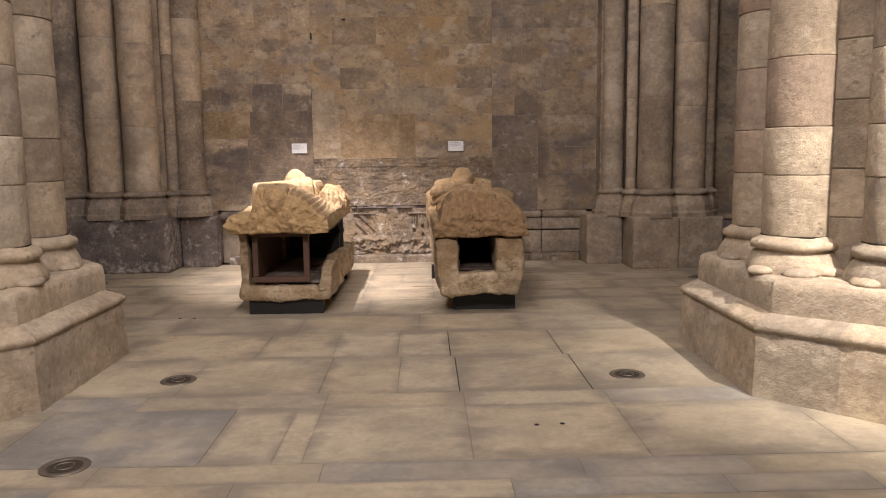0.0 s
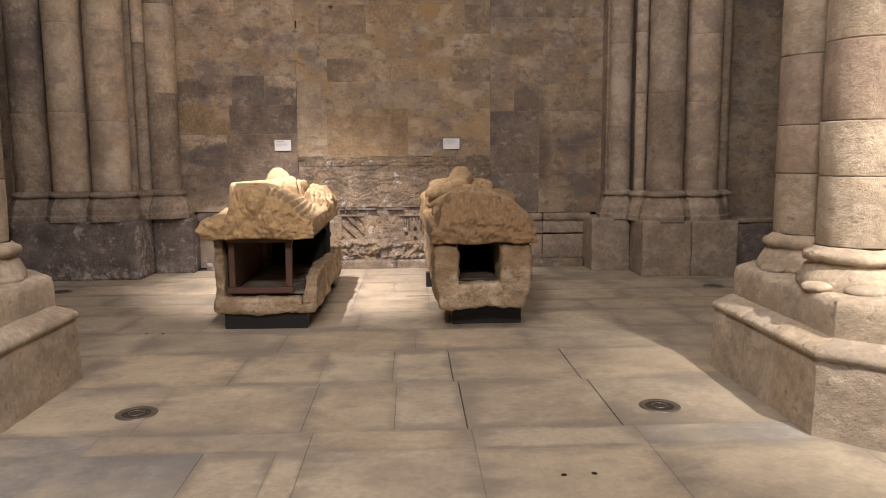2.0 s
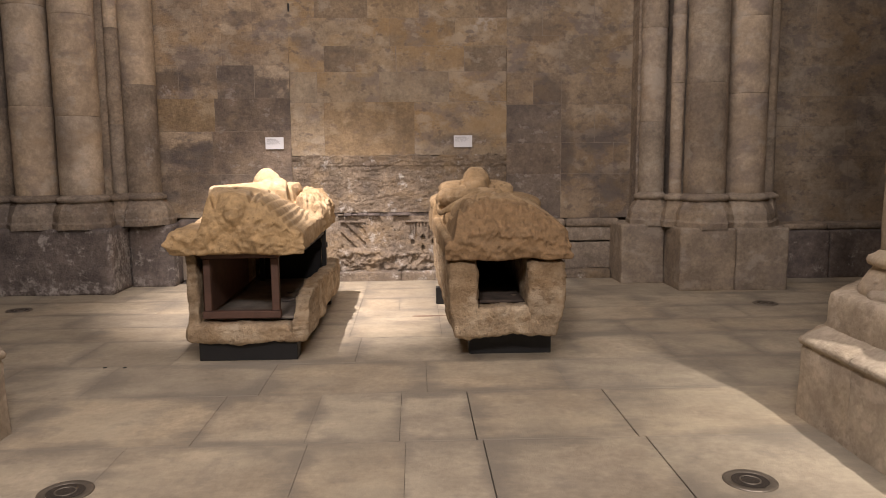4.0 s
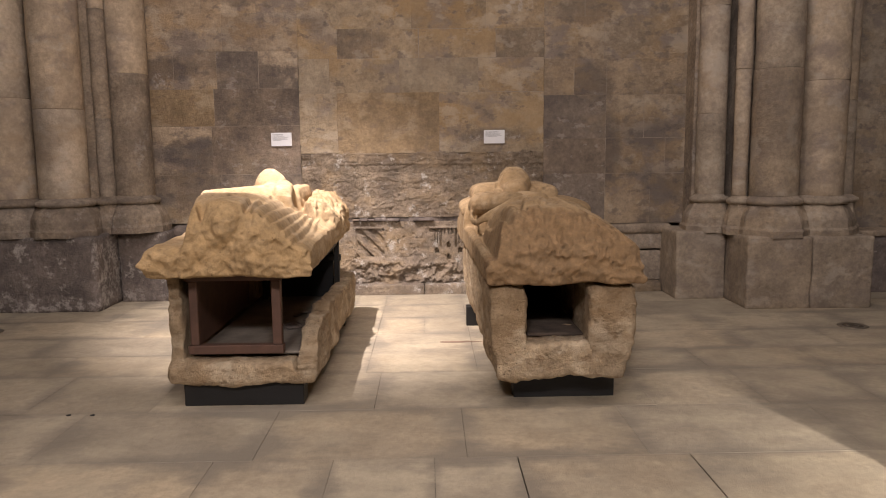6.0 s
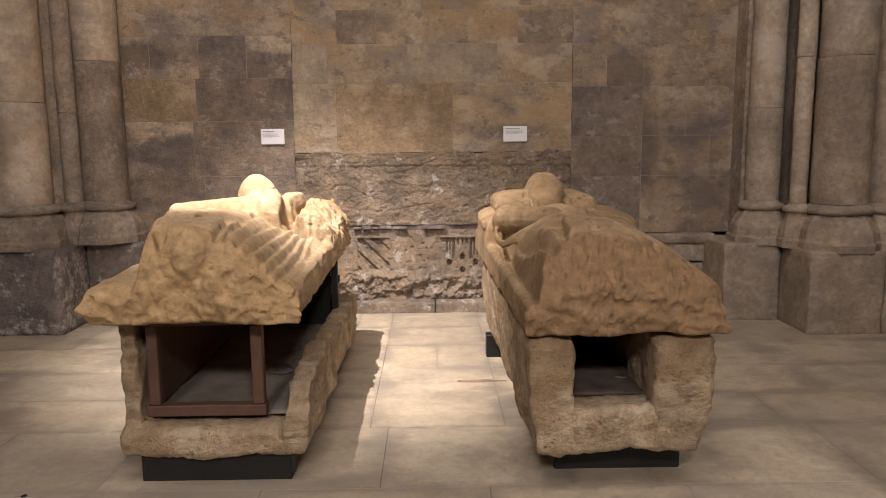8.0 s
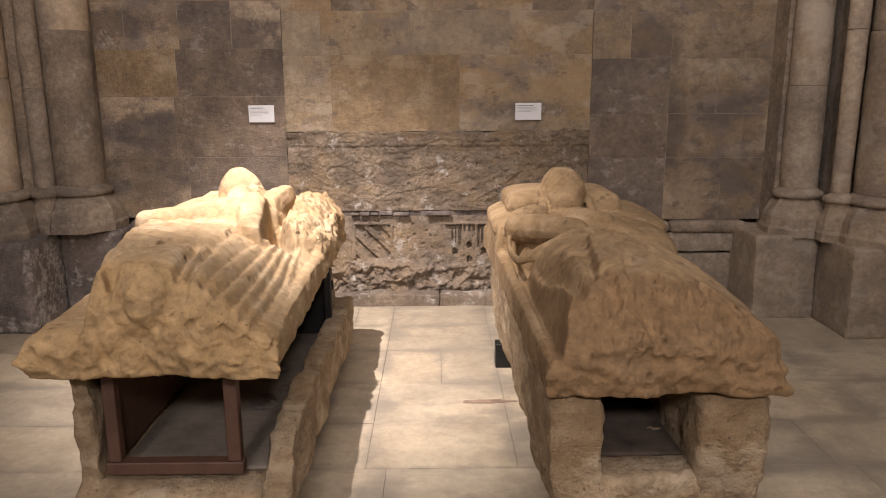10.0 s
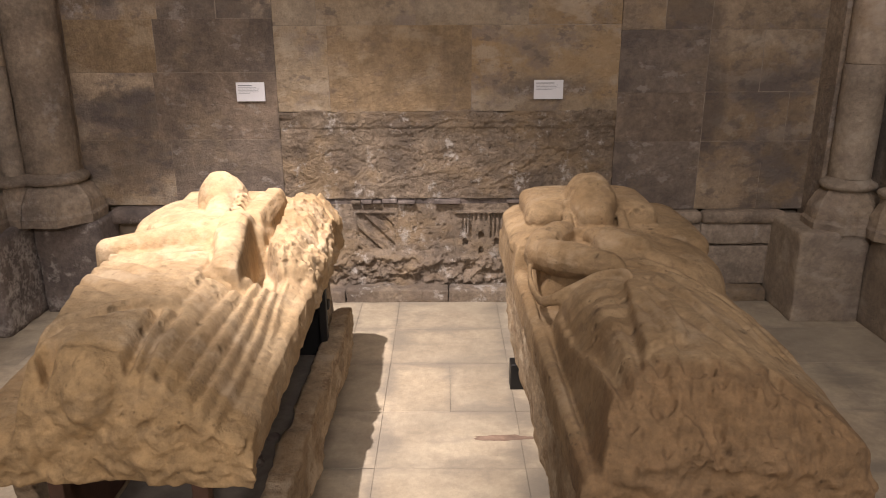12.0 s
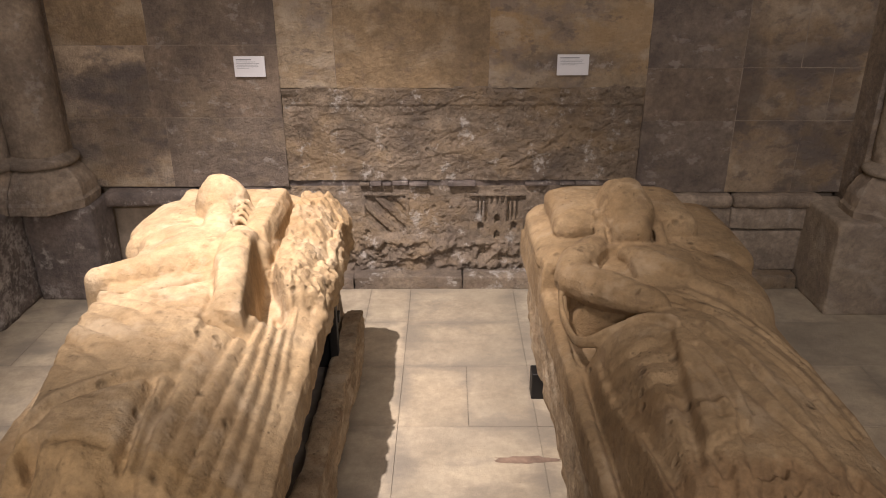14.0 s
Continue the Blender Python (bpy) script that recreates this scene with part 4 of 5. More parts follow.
def lid_mesh(name, y0, y1, left, right, bottom, height, material, step, edge_round, side_rough, seed, pieces=()):
    """A tomb lid: a carved top over a trapezoid plan, rough sides down to a wavy underside."""
    ny = int((y1 - y0) / step)
    nx = int((right(y0) - left(y0)) / step)
    v = np.linspace(y0, y1, ny + 1)
    u = np.linspace(0, 1, nx + 1)
    Y, U = np.meshgrid(v, u, indexing="ij")
    L = np.vectorize(left)(Y)
    R = np.vectorize(right)(Y)
    X = L + (R - L) * U
    Z = height(X, Y)
    edge = np.minimum(np.minimum(X - L, R - X), np.minimum(Y - y0, y1 - Y))
    t = np.clip(1 - edge / edge_round, 0, 1)
    Z = Z - edge_round * 0.55 * t * t
    n = nx + 1
    verts = [(float(X[j, i]), float(Y[j, i]), float(Z[j, i])) for j in range(ny + 1) for i in range(nx + 1)]
    faces = [(j * n + i, j * n + i + 1, (j + 1) * n + i + 1, (j + 1) * n + i) for j in range(ny) for i in range(nx)]
    ring = [i for i in range(n)] + [j * n + nx for j in range(1, ny + 1)] + [ny * n + i for i in range(nx - 1, -1, -1)] + [j * n for j in range(ny - 1, 0, -1)]
    rows = 20
    cx, cy = float(X.mean()), float(Y.mean())
    last = ring
    for r in range(1, rows + 1):
        f = r / rows
        cur = []
        for k in ring:
            x, y, z = verts[k]
            zb = bottom + wobble((x, y, 0), 4.0, 0.016, seed)
            zz = z + (zb - z) * f
            out = Vector((1 if x > cx + 0.3 else (-1 if x < cx - 0.3 else 0), 1 if y > y1 - 0.02 else (-1 if y < y0 + 0.02 else 0), 0))
            a = side_rough(y, x > cx)
            bulge = math.sin(math.pi * f) * min(0.012, a) + wobble((x, y, zz), 6.0, a, seed + 2) + wobble((x, y, zz), 18.0, a * 0.5, seed + 5) + wobble((x, y, zz), 42.0, a * 0.25, seed + 8)
            if f == 1:
                bulge -= 0.02
            verts.append((x + out.x * bulge, y + out.y * bulge, zz))
            cur.append(len(verts) - 1)
        m = len(ring)
        for k in range(m):
            k2 = (k + 1) % m
            faces.append((last[k2], last[k], cur[k], cur[k2]))
        last = cur
    verts.append((cx, cy, bottom + 0.01))
    c = len(verts) - 1
    for k in range(len(last)):
        faces.append((last[(k + 1) % len(last)], last[k], c))
    for pv, pf in pieces:
        base = len(verts)
        verts += pv
        faces += [tuple(base + i for i in f) for f in pf]
    return mesh_object(name, verts, faces, material, smooth=True)


# --- effigy with the bent knee, broken along its side ---
def crumble(X, Y, seed):
    """Broken stone: small sharp-edged facets of mixed size."""
    n = noise_grid(X, Y, 7.0, seed, 3)
    m = noise_grid(X, Y, 17.0, seed + 3, 4)
    f = noise_grid(X, Y, 40.0, seed + 6, 3)
    return 0.030 * n + 0.030 * (0.5 - np.abs(m)) + 0.016 * (0.4 - np.abs(f)) + 0.012 * np.round(m * 2.5) / 2.5


def between(X, Y, ys, lefts, rights, soft_l, soft_r):
    """Cover 0 to 1 of a strip whose two sides run through given places."""
    return step_up(X, np.interp(Y, ys, lefts), soft_l) * (1 - step_up(X, np.interp(Y, ys, rights), soft_r))


def effigy_a(X, Y):
    n1 = noise_grid(X, Y, 3.0, 4.0)
    n2 = noise_grid(X, Y, 13.0, 8.0)
    n3 = noise_grid(X, Y, 34.0, 2.0, 3)
    s = np.clip((Y - 6.72) / 2.4, 0, 1)
    z = 0.945 + 0.03 * s + 0.02 * n1
    # body under the mantle: a high steep side, a broad top, a long fall towards the broken side
    xl = np.interp(Y, [6.72, 7.0, 7.4, 7.9, 8.5, 9.2], [-0.86, -0.90, -0.99, -1.06, -1.10, -1.15])
    xr = -0.235
    rise = step_up(X, xl + 0.025, 0.10)
    crest = np.interp(Y, [6.7, 7.0, 7.3, 7.6, 7.85, 8.3], [1.20, 1.225, 1.225, 1.21, 1.165, 1.15])
    fall = np.clip((X + 0.66) / (xr + 0.66), 0, 1)
    body = 0.95 + (crest - 0.95) * (rise - fall ** 1.75 * 0.98)
    z = smax(z * (X < -0.9) + 0.90 * (X >= -0.9), body, 0.02)
    # long folds falling over the broken side, narrower and deeper towards it
    ys = [6.72, 7.05, 7.40, 7.80, 8.15]
    valleys = [np.interp(Y, ys, xs) for xs in ((-0.57, -0.575, -0.585, -0.60, -0.61), (-0.488, -0.498, -0.510, -0.525, -0.53), (-0.428, -0.434, -0.428, -0.415, -0.41), (-0.380, -0.373, -0.374, -0.384, -0.39),
                                               (-0.325, -0.323, -0.331, -0.352, -0.365), (-0.285, -0.284, -0.294, -0.318, -0.335), (-0.252, -0.246, -0.256, -0.290, -0.31), (-0.20, -0.205, -0.220, -0.262, -0.29))]
    fold = np.zeros_like(X)
    for k, (a, b) in enumerate(zip(valleys, valleys[1:])):
        u = np.clip((X - a + 0.0015 * n2) / (b - a), 0, 1)
        lift = (0.016, 0.022, 0.030, 0.036, 0.036, 0.032, 0.022)[k]
        fold = np.where((X >= a) & (X < b), 1.25 * lift * (np.sin(math.pi * u ** 0.8) ** 0.50) - lift * 0.9, fold)
    mask = step_up(X, -0.57, 0.04) * step_up(Y, 6.76, 0.10) * (1 - step_up(Y, 8.02, 0.12))
    z = z + mask * fold
    # shallow pulled folds of the mantle over the thigh, notched along its edge
    sweep = (0.62 * (X + 0.9) + Y) / 0.105 + 0.5 * n1
    pulled = np.abs(np.sin(math.pi * sweep)) ** 0.7
    z = z + (pulled - 0.6) * 0.020 * (1 - mask) * step_up(Y, 7.20, 0.12) * (1 - step_up(Y, 7.85, 0.06)) * (1 - step_up(X, -0.70, 0.25)) * rise
    # mantle hem curving over the knee
    hem = [(-0.84, 6.84), (-0.80, 6.936), (-0.777, 7.014), (-0.721, 7.07), (-0.645, 7.128), (-0.595, 7.174), (-0.525, 7.221)]
    z = z - groove(X, Y, hem, 0.011, 0.026) + groove(X, Y, [(x - 0.012, y + 0.028) for x, y in hem], 0.022, 0.014)
    z = z - groove(X, Y, [(-0.56, 7.174), (-0.544, 6.974), (-0.524, 6.80)], 0.015, 0.050) - groove(X, Y, [(-0.502, 7.205), (-0.504, 6.974), (-0.475, 6.76)], 0.013, 0.020)
    arc = [(-0.70, 6.872), (-0.651, 6.884), (-0.583, 6.865)]
    z = z - groove(X, Y, arc, 0.020, 0.014)
    # the bent knee with a hollow beside it
    z = smax(z, dome(X, Y, -0.63, 6.77, 0.115, 0.105, 1.06, 1.215), 0.012)
    z = z - groove(X, Y, [(-0.775, 6.85), (-0.765, 6.77), (-0.74, 6.70)], 0.026, 0.12)
    # shoulder, and the forearm across the waist wrapped in the mantle
    z = smax(z, dome(X, Y, -0.74, 8.28, 0.32, 0.24, 1.05, 1.205, 2.5), 0.02)
    z = smax(z, limb(X, Y, (-1.055, 7.935), (-0.66, 8.20), 0.058, 0.150, 1.160, 1.090), 0.012)
    z = smax(z, limb(X, Y, (-0.95, 8.06), (-0.80, 8.32), 0.070, 0.110, 1.125, 1.100), 0.03)
    z = z - groove(X, Y, [(-1.10, 7.845), (-0.98, 7.815), (-0.874, 7.82), (-0.755, 7.90), (-0.66, 7.96)], 0.018, 0.050)
    z = z - groove(X, Y, [(-0.98, 8.14), (-0.90, 8.17), (-0.84, 8.23)], 0.014, 0.020)
    z = z + groove(X, Y, [(-1.06, 7.77), (-0.90, 7.755), (-0.74, 7.82), (-0.63, 7.87)], 0.018, 0.018) - groove(X, Y, [(-0.76, 7.765), (-0.69, 7.735), (-0.60, 7.715)], 0.014, 0.030)
    # the wide hanging sleeve, cut square at its end, with a deep hollow behind
    sy = [7.60, 7.65, 8.0, 8.3, 8.42]
    cover = between(X, Y, sy, [-0.525, -0.520, -0.615, -0.665, -0.66], [-0.405, -0.410, -0.462, -0.512, -0.53], 0.035, 0.018) * step_up(Y, 7.64 + 0.02 * n2, 0.022) * (1 - step_up(Y, 8.42, 0.12))
    top = np.interp(Y, [7.60, 7.8, 8.0, 8.2, 8.4], [1.195, 1.225, 1.250, 1.265, 1.215])
    mid = np.interp(Y, sy, [-0.465, -0.465, -0.535, -0.58, -0.59])
    z = z * (1 - cover) + np.maximum(z, top - 6.0 * (X - mid) ** 2 + 0.010 * n2) * cover
    z = z - groove(X, Y, [(-0.415, 8.22), (-0.385, 8.03), (-0.375, 7.86)], 0.050, 0.17)
    z = z - groove(X, Y, [(-0.60, 7.98), (-0.565, 7.80), (-0.54, 7.58)], 0.012, 0.028) + groove(X, Y, [(-0.555, 7.74), (-0.535, 7.58), (-0.53, 7.50)], 0.018, 0.016)
    z = z - groove(X, Y, [(-0.525, 7.605), (-0.46, 7.60), (-0.405, 7.605)], 0.022, 0.045) * (1 - cover)
    # cushions, head and hair
    z = smax(z, cushion(X, Y, -1.235, -0.50, 8.50, 9.08, 0.95, 1.10, 0.07), 0.010)
    z = smax(z, cushion(X, Y, -0.625, -0.475, 8.40, 9.02, 0.95, 1.20, 0.045), 0.008)
    z = z - groove(X, Y, [(-1.06, 8.66), (-1.03, 8.665)], 0.016, 0.035) - groove(X, Y, [(-0.99, 8.66), (-0.96, 8.665)], 0.016, 0.035)
    z = smax(z, limb(X, Y, (-0.75, 8.62), (-0.72, 8.42), 0.080, 0.10, 1.11, 1.12), 0.02)
    z = smax(z, dome(X, Y, -0.785, 8.76, 0.11, 0.125, 1.0, 1.24, 2.2), 0.006)
    z = z - groove(X, Y, [(-0.635, 8.76), (-0.63, 8.60), (-0.635, 8.45)], 0.012, 0.05)
    # the shattered figure along the edge: upright splinters with deep cracks
    m = step_up(X, -0.455, 0.02) * step_up(Y, 8.05 + 0.05 * n2, 0.10)
    split = np.abs(np.sin(math.pi * (X * 11.0 + 0.8 * n1 + 0.25 * n2)))
    crag = 1.095 + 0.045 * n1 + 0.022 * (0.5 - np.abs(n2)) + 0.016 * n3 + 0.05 * np.exp(-((Y - 8.85) / 0.14) ** 2) - 0.07 * step_up(X, -0.28, 0.1)
    crag = crag - 0.040 * (1 - np.clip(split / 0.35, 0, 1)) * step_up(X, -0.36, 0.04)
    z = z * (1 - m) + crag * m
    z = z - groove(X, Y, [(-0.465, 9.0), (-0.46, 8.6), (-0.45, 8.2)], 0.014, 0.07)
    pit = between(X, Y, [7.80, 7.95, 8.10, 8.30], [-0.40, -0.445, -0.475, -0.50], [-0.375, -0.355, -0.365, -0.46], 0.02, 0.03) * step_up(Y, 7.84, 0.05) * (1 - step_up(Y, 8.28, 0.06))
    z = z * (1 - pit) + np.minimum(z, 0.93) * pit
    # the broken foot end
    crown = np.interp(X, [-1.10, -0.98, -0.86, -0.70, -0.55, -0.40, -0.16], [0.97, 1.04, 1.10, 1.13, 1.11, 1.06, 0.96])
    face = crown + 1.5 * np.clip(Y - 6.775, -0.05, 1) + 1.5 * crumble(X, Y, 21.0)
    z = np.where(Y < 7.20, -smax(-z, -face, 0.010), z)
    return z + 0.0035 * n2 + 0.0025 * n3


# --- effigy of the robed figure with crossed hands ---
def effigy_b(X, Y):
    n1 = noise_grid(X, Y, 3.0, 14.0)
    n2 = noise_grid(X, Y, 13.0, 18.0)
    n3 = noise_grid(X, Y, 34.0, 12.0, 3)
    s = np.clip((Y - 6.65) / 2.5, 0, 1)
    rim = 0.870 + 0.03 * s
    # robe in cross-section: a flat border, a soft gathered side, a broad top, a long even fall on the other side
    U = X - 0.015 * np.sin(4.0 * (Y - 6.9))
    prof = np.interp(U, [0.75, 0.868, 0.885, 0.915, 0.96, 1.01, 1.06, 1.13, 1.22, 1.32, 1.45, 1.58, 1.68, 1.76, 1.80], [0.0, 0.0, 0.16, 0.50, 0.72, 0.84, 0.90, 0.94, 0.97, 0.96, 0.80, 0.52, 0.26, 0.06, 0.0])
    top = np.interp(Y, [6.6, 7.0, 7.35, 7.65, 7.9, 8.3], [1.14, 1.165, 1.17, 1.15, 1.115, 1.06])
    z = rim + (top - rim) * prof
    below = 1 - step_up(Y, 7.64, 0.10)
    # the rolled fold along the border and the hollow that parts it from the lap
    for pts, w, d in (([(0.868, 7.78), (0.866, 7.45), (0.872, 7.05), (0.878, 6.62)], 0.012, 0.030),
                      ([(0.905, 7.62), (0.925, 7.40), (0.950, 7.10), (0.968, 6.80), (0.972, 6.62)], 0.024, 0.026),
                      ([(1.085, 7.56), (1.075, 7.30), (1.045, 7.05), (1.015, 6.86), (0.985, 6.70)], 0.020, 0.014)):
        z = z - below * groove(X, Y, pts, w, d)
    for pts, w, d in (([(0.885, 7.66), (0.893, 7.40), (0.910, 7.10), (0.925, 6.80), (0.930, 6.64)], 0.017, 0.050),
                      ([(0.985, 7.40), (1.005, 7.15), (0.995, 6.90), (1.0, 6.70)], 0.026, 0.022)):
        z = z + below * groove(X, Y, pts, w, d)
    # slack folds of the lap, hanging in bows under the strap
    for pts, w, d in (([(0.885, 7.59), (0.97, 7.535), (1.09, 7.55)], 0.018, 0.016), ([(0.90, 7.52), (0.975, 7.43), (1.07, 7.44)], 0.016, 0.020),
                      ([(0.905, 7.43), (0.975, 7.31), (1.06, 7.32)], 0.018, 0.020), ([(0.915, 7.32), (0.985, 7.19), (1.045, 7.18)], 0.020, 0.018), ([(0.94, 7.14), (0.99, 7.04), (1.03, 7.03)], 0.018, 0.012)):
        z = z + below * 0.42 * (groove(X, Y, pts, w * 1.2, d) - groove(X, Y, [(px + 0.004, py - 0.044) for px, py in pts], w, d * 0.9))
    # long shallow folds fanning over the even side
    for pts, d in (([(1.20, 7.90), (1.34, 7.72), (1.50, 7.40), (1.56, 7.10)], 0.020), ([(1.24, 7.62), (1.31, 7.35), (1.36, 7.05)], 0.020), ([(1.36, 7.62), (1.46, 7.36), (1.50, 7.05)], 0.016),
                   ([(1.30, 7.98), (1.46, 7.82), (1.60, 7.55), (1.66, 7.2)], 0.016), ([(1.25, 7.20), (1.30, 7.02), (1.36, 6.85)], 0.014), ([(1.42, 8.06), (1.56, 7.90), (1.68, 7.6)], 0.014)):
        z = z - groove(X, Y, pts, 0.014, d) + groove(X, Y, [(px + 0.032, py) for px, py in pts], 0.020, d * 0.6)
    z = z + 0.010 * n1 * below
    # the mantle's corner falling in two stepped layers, its hems broken
    for ys, lefts, rights, end, lift in (([6.85, 7.05, 7.30, 7.56], [1.045, 1.058, 1.095, 1.130], [1.185, 1.212, 1.228, 1.180], 6.90 + 0.75 * np.clip(X - 1.04, 0, 0.2), 0.026),
                                         ([6.55, 6.75, 6.95, 7.10], [0.985, 1.005, 1.045, 1.060], [1.115, 1.125, 1.150, 1.170], 6.68 + 0.35 * np.abs(np.sin((X - 0.98) * 34.0)) * 0.12, 0.017)):
        cover = between(X, Y, ys, lefts, rights, 0.014, 0.014) * step_up(Y, end + 0.02 * n2, 0.018) * (1 - step_up(Y, ys[-1], 0.03))
        z = z + lift * cover
    z = z - groove(X, Y, [(1.10, 7.40), (1.13, 7.20), (1.12, 7.02)], 0.012, 0.016) - groove(X, Y, [(1.17, 7.42), (1.185, 7.22), (1.17, 7.06)], 0.010, 0.014)
    z = z - groove(X, Y, [(1.055, 6.92), (1.065, 6.78), (1.05, 6.68)], 0.010, 0.022)
    # cushions
    z = smax(z, cushion(X, Y, 0.765, 1.785, 8.38, 9.14, 0.88, 1.05, 0.06), 0.006)
    z = smax(z, cushion(X, Y, 0.87, 1.54, 8.55, 9.05, 0.95, 1.14, 0.06), 0.005)
    # shoulders, chest and the crook of the arm
    z = smax(z, dome(X, Y, 1.20, 8.28, 0.33, 0.30, 0.98, 1.13, 3.0), 0.015)
    z = smax(z, dome(X, Y, 1.50, 8.22, 0.24, 0.34, 0.92, 1.085, 2.6), 0.03)
    # the open hollow under the forearm, closed towards the feet by the strap
    strap_y = np.interp(X, [0.79, 0.83, 0.87, 0.92, 1.0, 1.14], [7.98, 7.80, 7.715, 7.70, 7.715, 7.63])
    arm_y = np.interp(X, [0.79, 0.85, 0.95, 1.05, 1.14], [8.15, 8.06, 7.96, 7.87, 7.76])
    hollow = step_up(Y, strap_y + 0.012, 0.014) * (1 - step_up(Y, arm_y, 0.02)) * step_up(X, 0.822, 0.014) * (1 - step_up(X, 1.11, 0.05))
    z = z * (1 - hollow) + np.minimum(z, 0.86) * hollow
    recess = step_up(X, 1.0, 0.02) * (1 - step_up(X, 1.135, 0.02)) * step_up(Y, 8.10 + 0.6 * (1.10 - X) * 0.5, 0.02) * (1 - step_up(Y, 8.37, 0.02))
    z = z - 0.055 * recess
    for k in range(3):
        z = z - groove(X, Y, [(1.16 + 0.02 * k, 7.98 - 0.09 * k), (1.30 + 0.03 * k, 7.90 - 0.08 * k), (1.50 + 0.02 * k, 7.84 - 0.07 * k)], 0.010, 0.016)
    # raised edge strip
    z = smax(z, np.where(X < 0.855 - 0.03 * s, rim + 0.004, -9.0), 0.006)
    # the broken foot end, with a ragged step where the carving is lost
    edge_y = np.interp(X, [0.80, 0.96, 1.06, 1.15, 1.30, 1.42, 1.52, 1.62, 1.70], [6.63, 6.65, 6.70, 6.77, 6.84, 6.85, 6.79, 6.72, 6.66]) + 0.04 * n1 + 0.05 * n2
    lost = 1 - step_up(Y, edge_y, 0.018)
    z = z - lost * (0.032 + 0.6 * np.clip(edge_y - Y, 0, 0.5) * 0.12) + lost * (crumble(X, Y, 31.0) - 0.01)
    crown = np.interp(X, [0.80, 0.92, 1.02, 1.15, 1.42, 1.56, 1.68], [0.885, 0.91, 0.92, 0.925, 0.92, 0.905, 0.89])
    face = crown + 1.15 * np.clip(Y - 6.665, -0.1, 1) + 2.1 * crumble(X, Y, 31.0)
    z = np.where(Y < 7.25, -smax(-z, -face, 0.008), z)
    return z + 0.003 * n2 + 0.002 * n3


pieces_a = [
    carved_blob((-0.625, 6.80, 1.095), (0.100, 0.085, 0.105), 8.0, rough=0.022),
    carved_blob((-0.785, 8.76, 1.185), (0.128, 0.142, 0.158), 1.0, rough=0.012),
    carved_blob((-0.90, 8.79, 1.05), (0.335, 0.315, 0.105), 2.0, power=3.4, rough=0.02),
    carved_blob((-0.555, 8.72, 1.10), (0.080, 0.31, 0.105), 3.0, power=3.4, rough=0.015),
    carved_blob((-0.82, 8.40, 1.08), (0.27, 0.18, 0.135), 4.0, rough=0.02),
    carved_tube([(-0.76, 8.66, 1.17), (-0.73, 8.50, 1.15)], [0.075, 0.09], 5.0),
]
for k in range(4):
    y = 8.52 + 0.05 * k
    pieces_a.append(carved_tube([(-0.665, y, 1.19 + 0.012 * k), (-0.64, y + 0.025, 1.19 + 0.012 * k), (-0.615, y + 0.01, 1.175)], [0.014, 0.016, 0.010], 30.0 + k, rough=0.004))
pieces_b = [
    carved_blob((1.275, 8.765, 1.00), (0.515, 0.390, 0.095), 41.0, power=9.0, rough=0.012),
    carved_blob((1.20, 8.80, 1.12), (0.348, 0.262, 0.090), 42.0, power=9.0, rough=0.012),
    # the worn, flattened head in its close hood
    carved_blob((1.190, 8.66, 1.180), (0.128, 0.185, 0.158), 43.0, power=3.6, rough=0.010),
    carved_blob((1.185, 8.50, 1.140), (0.095, 0.105, 0.110), 44.0, power=3.4, rough=0.010),
    carved_tube([(1.045, 8.38, 1.10), (1.052, 8.50, 1.145), (1.060, 8.64, 1.175), (1.085, 8.80, 1.21)], [0.024, 0.026, 0.026, 0.018], 45.0),
    carved_tube([(1.325, 8.38, 1.10), (1.328, 8.50, 1.145), (1.330, 8.66, 1.175), (1.305, 8.80, 1.21)], [0.024, 0.026, 0.024, 0.018], 46.0),
    carved_blob((1.052, 8.575, 1.195), (0.022, 0.040, 0.032), 53.0, rough=0.004),
    # the bent arm in a tight sleeve, broken off at the wrist
    carved_tube([(1.02, 8.43, 1.08), (0.935, 8.31, 1.085), (0.875, 8.15, 1.075)], [0.075, 0.082, 0.082], 47.0, rough=0.010),
    carved_tube([(0.875, 8.14, 1.075), (0.95, 8.02, 1.09), (1.05, 7.91, 1.105), (1.135, 7.82, 1.115)], [0.082, 0.080, 0.075, 0.062], 48.0, rough=0.010),
    # the other forearm, laid across the chest
    carved_tube([(1.145, 8.33, 1.10), (1.22, 8.23, 1.125), (1.335, 8.12, 1.115)], [0.045, 0.062, 0.052], 49.0, flat=0.8, rough=0.010),
    carved_tube([(1.48, 8.36, 1.04), (1.56, 8.18, 1.020), (1.54, 8.0, 1.015)], [0.085, 0.080, 0.060], 50.0, flat=0.7, rough=0.010),
    carved_tube([(1.50, 8.04, 1.03), (1.43, 8.06, 1.06), (1.34, 8.11, 1.09)], [0.055, 0.052, 0.050], 51.0, flat=0.8, rough=0.010),
    # the strap that crosses the waist
    carved_tube([(0.822, 8.13, 1.04), (0.812, 7.98, 0.99), (0.832, 7.80, 0.975), (0.875, 7.715, 1.01), (0.95, 7.705, 1.055), (1.04, 7.70, 1.105), (1.14, 7.635, 1.145), (1.165, 7.60, 1.15)], [0.010, 0.011, 0.012, 0.012, 0.012, 0.013, 0.016, 0.010], 52.0, flat=2.0, rough=0.004),
]

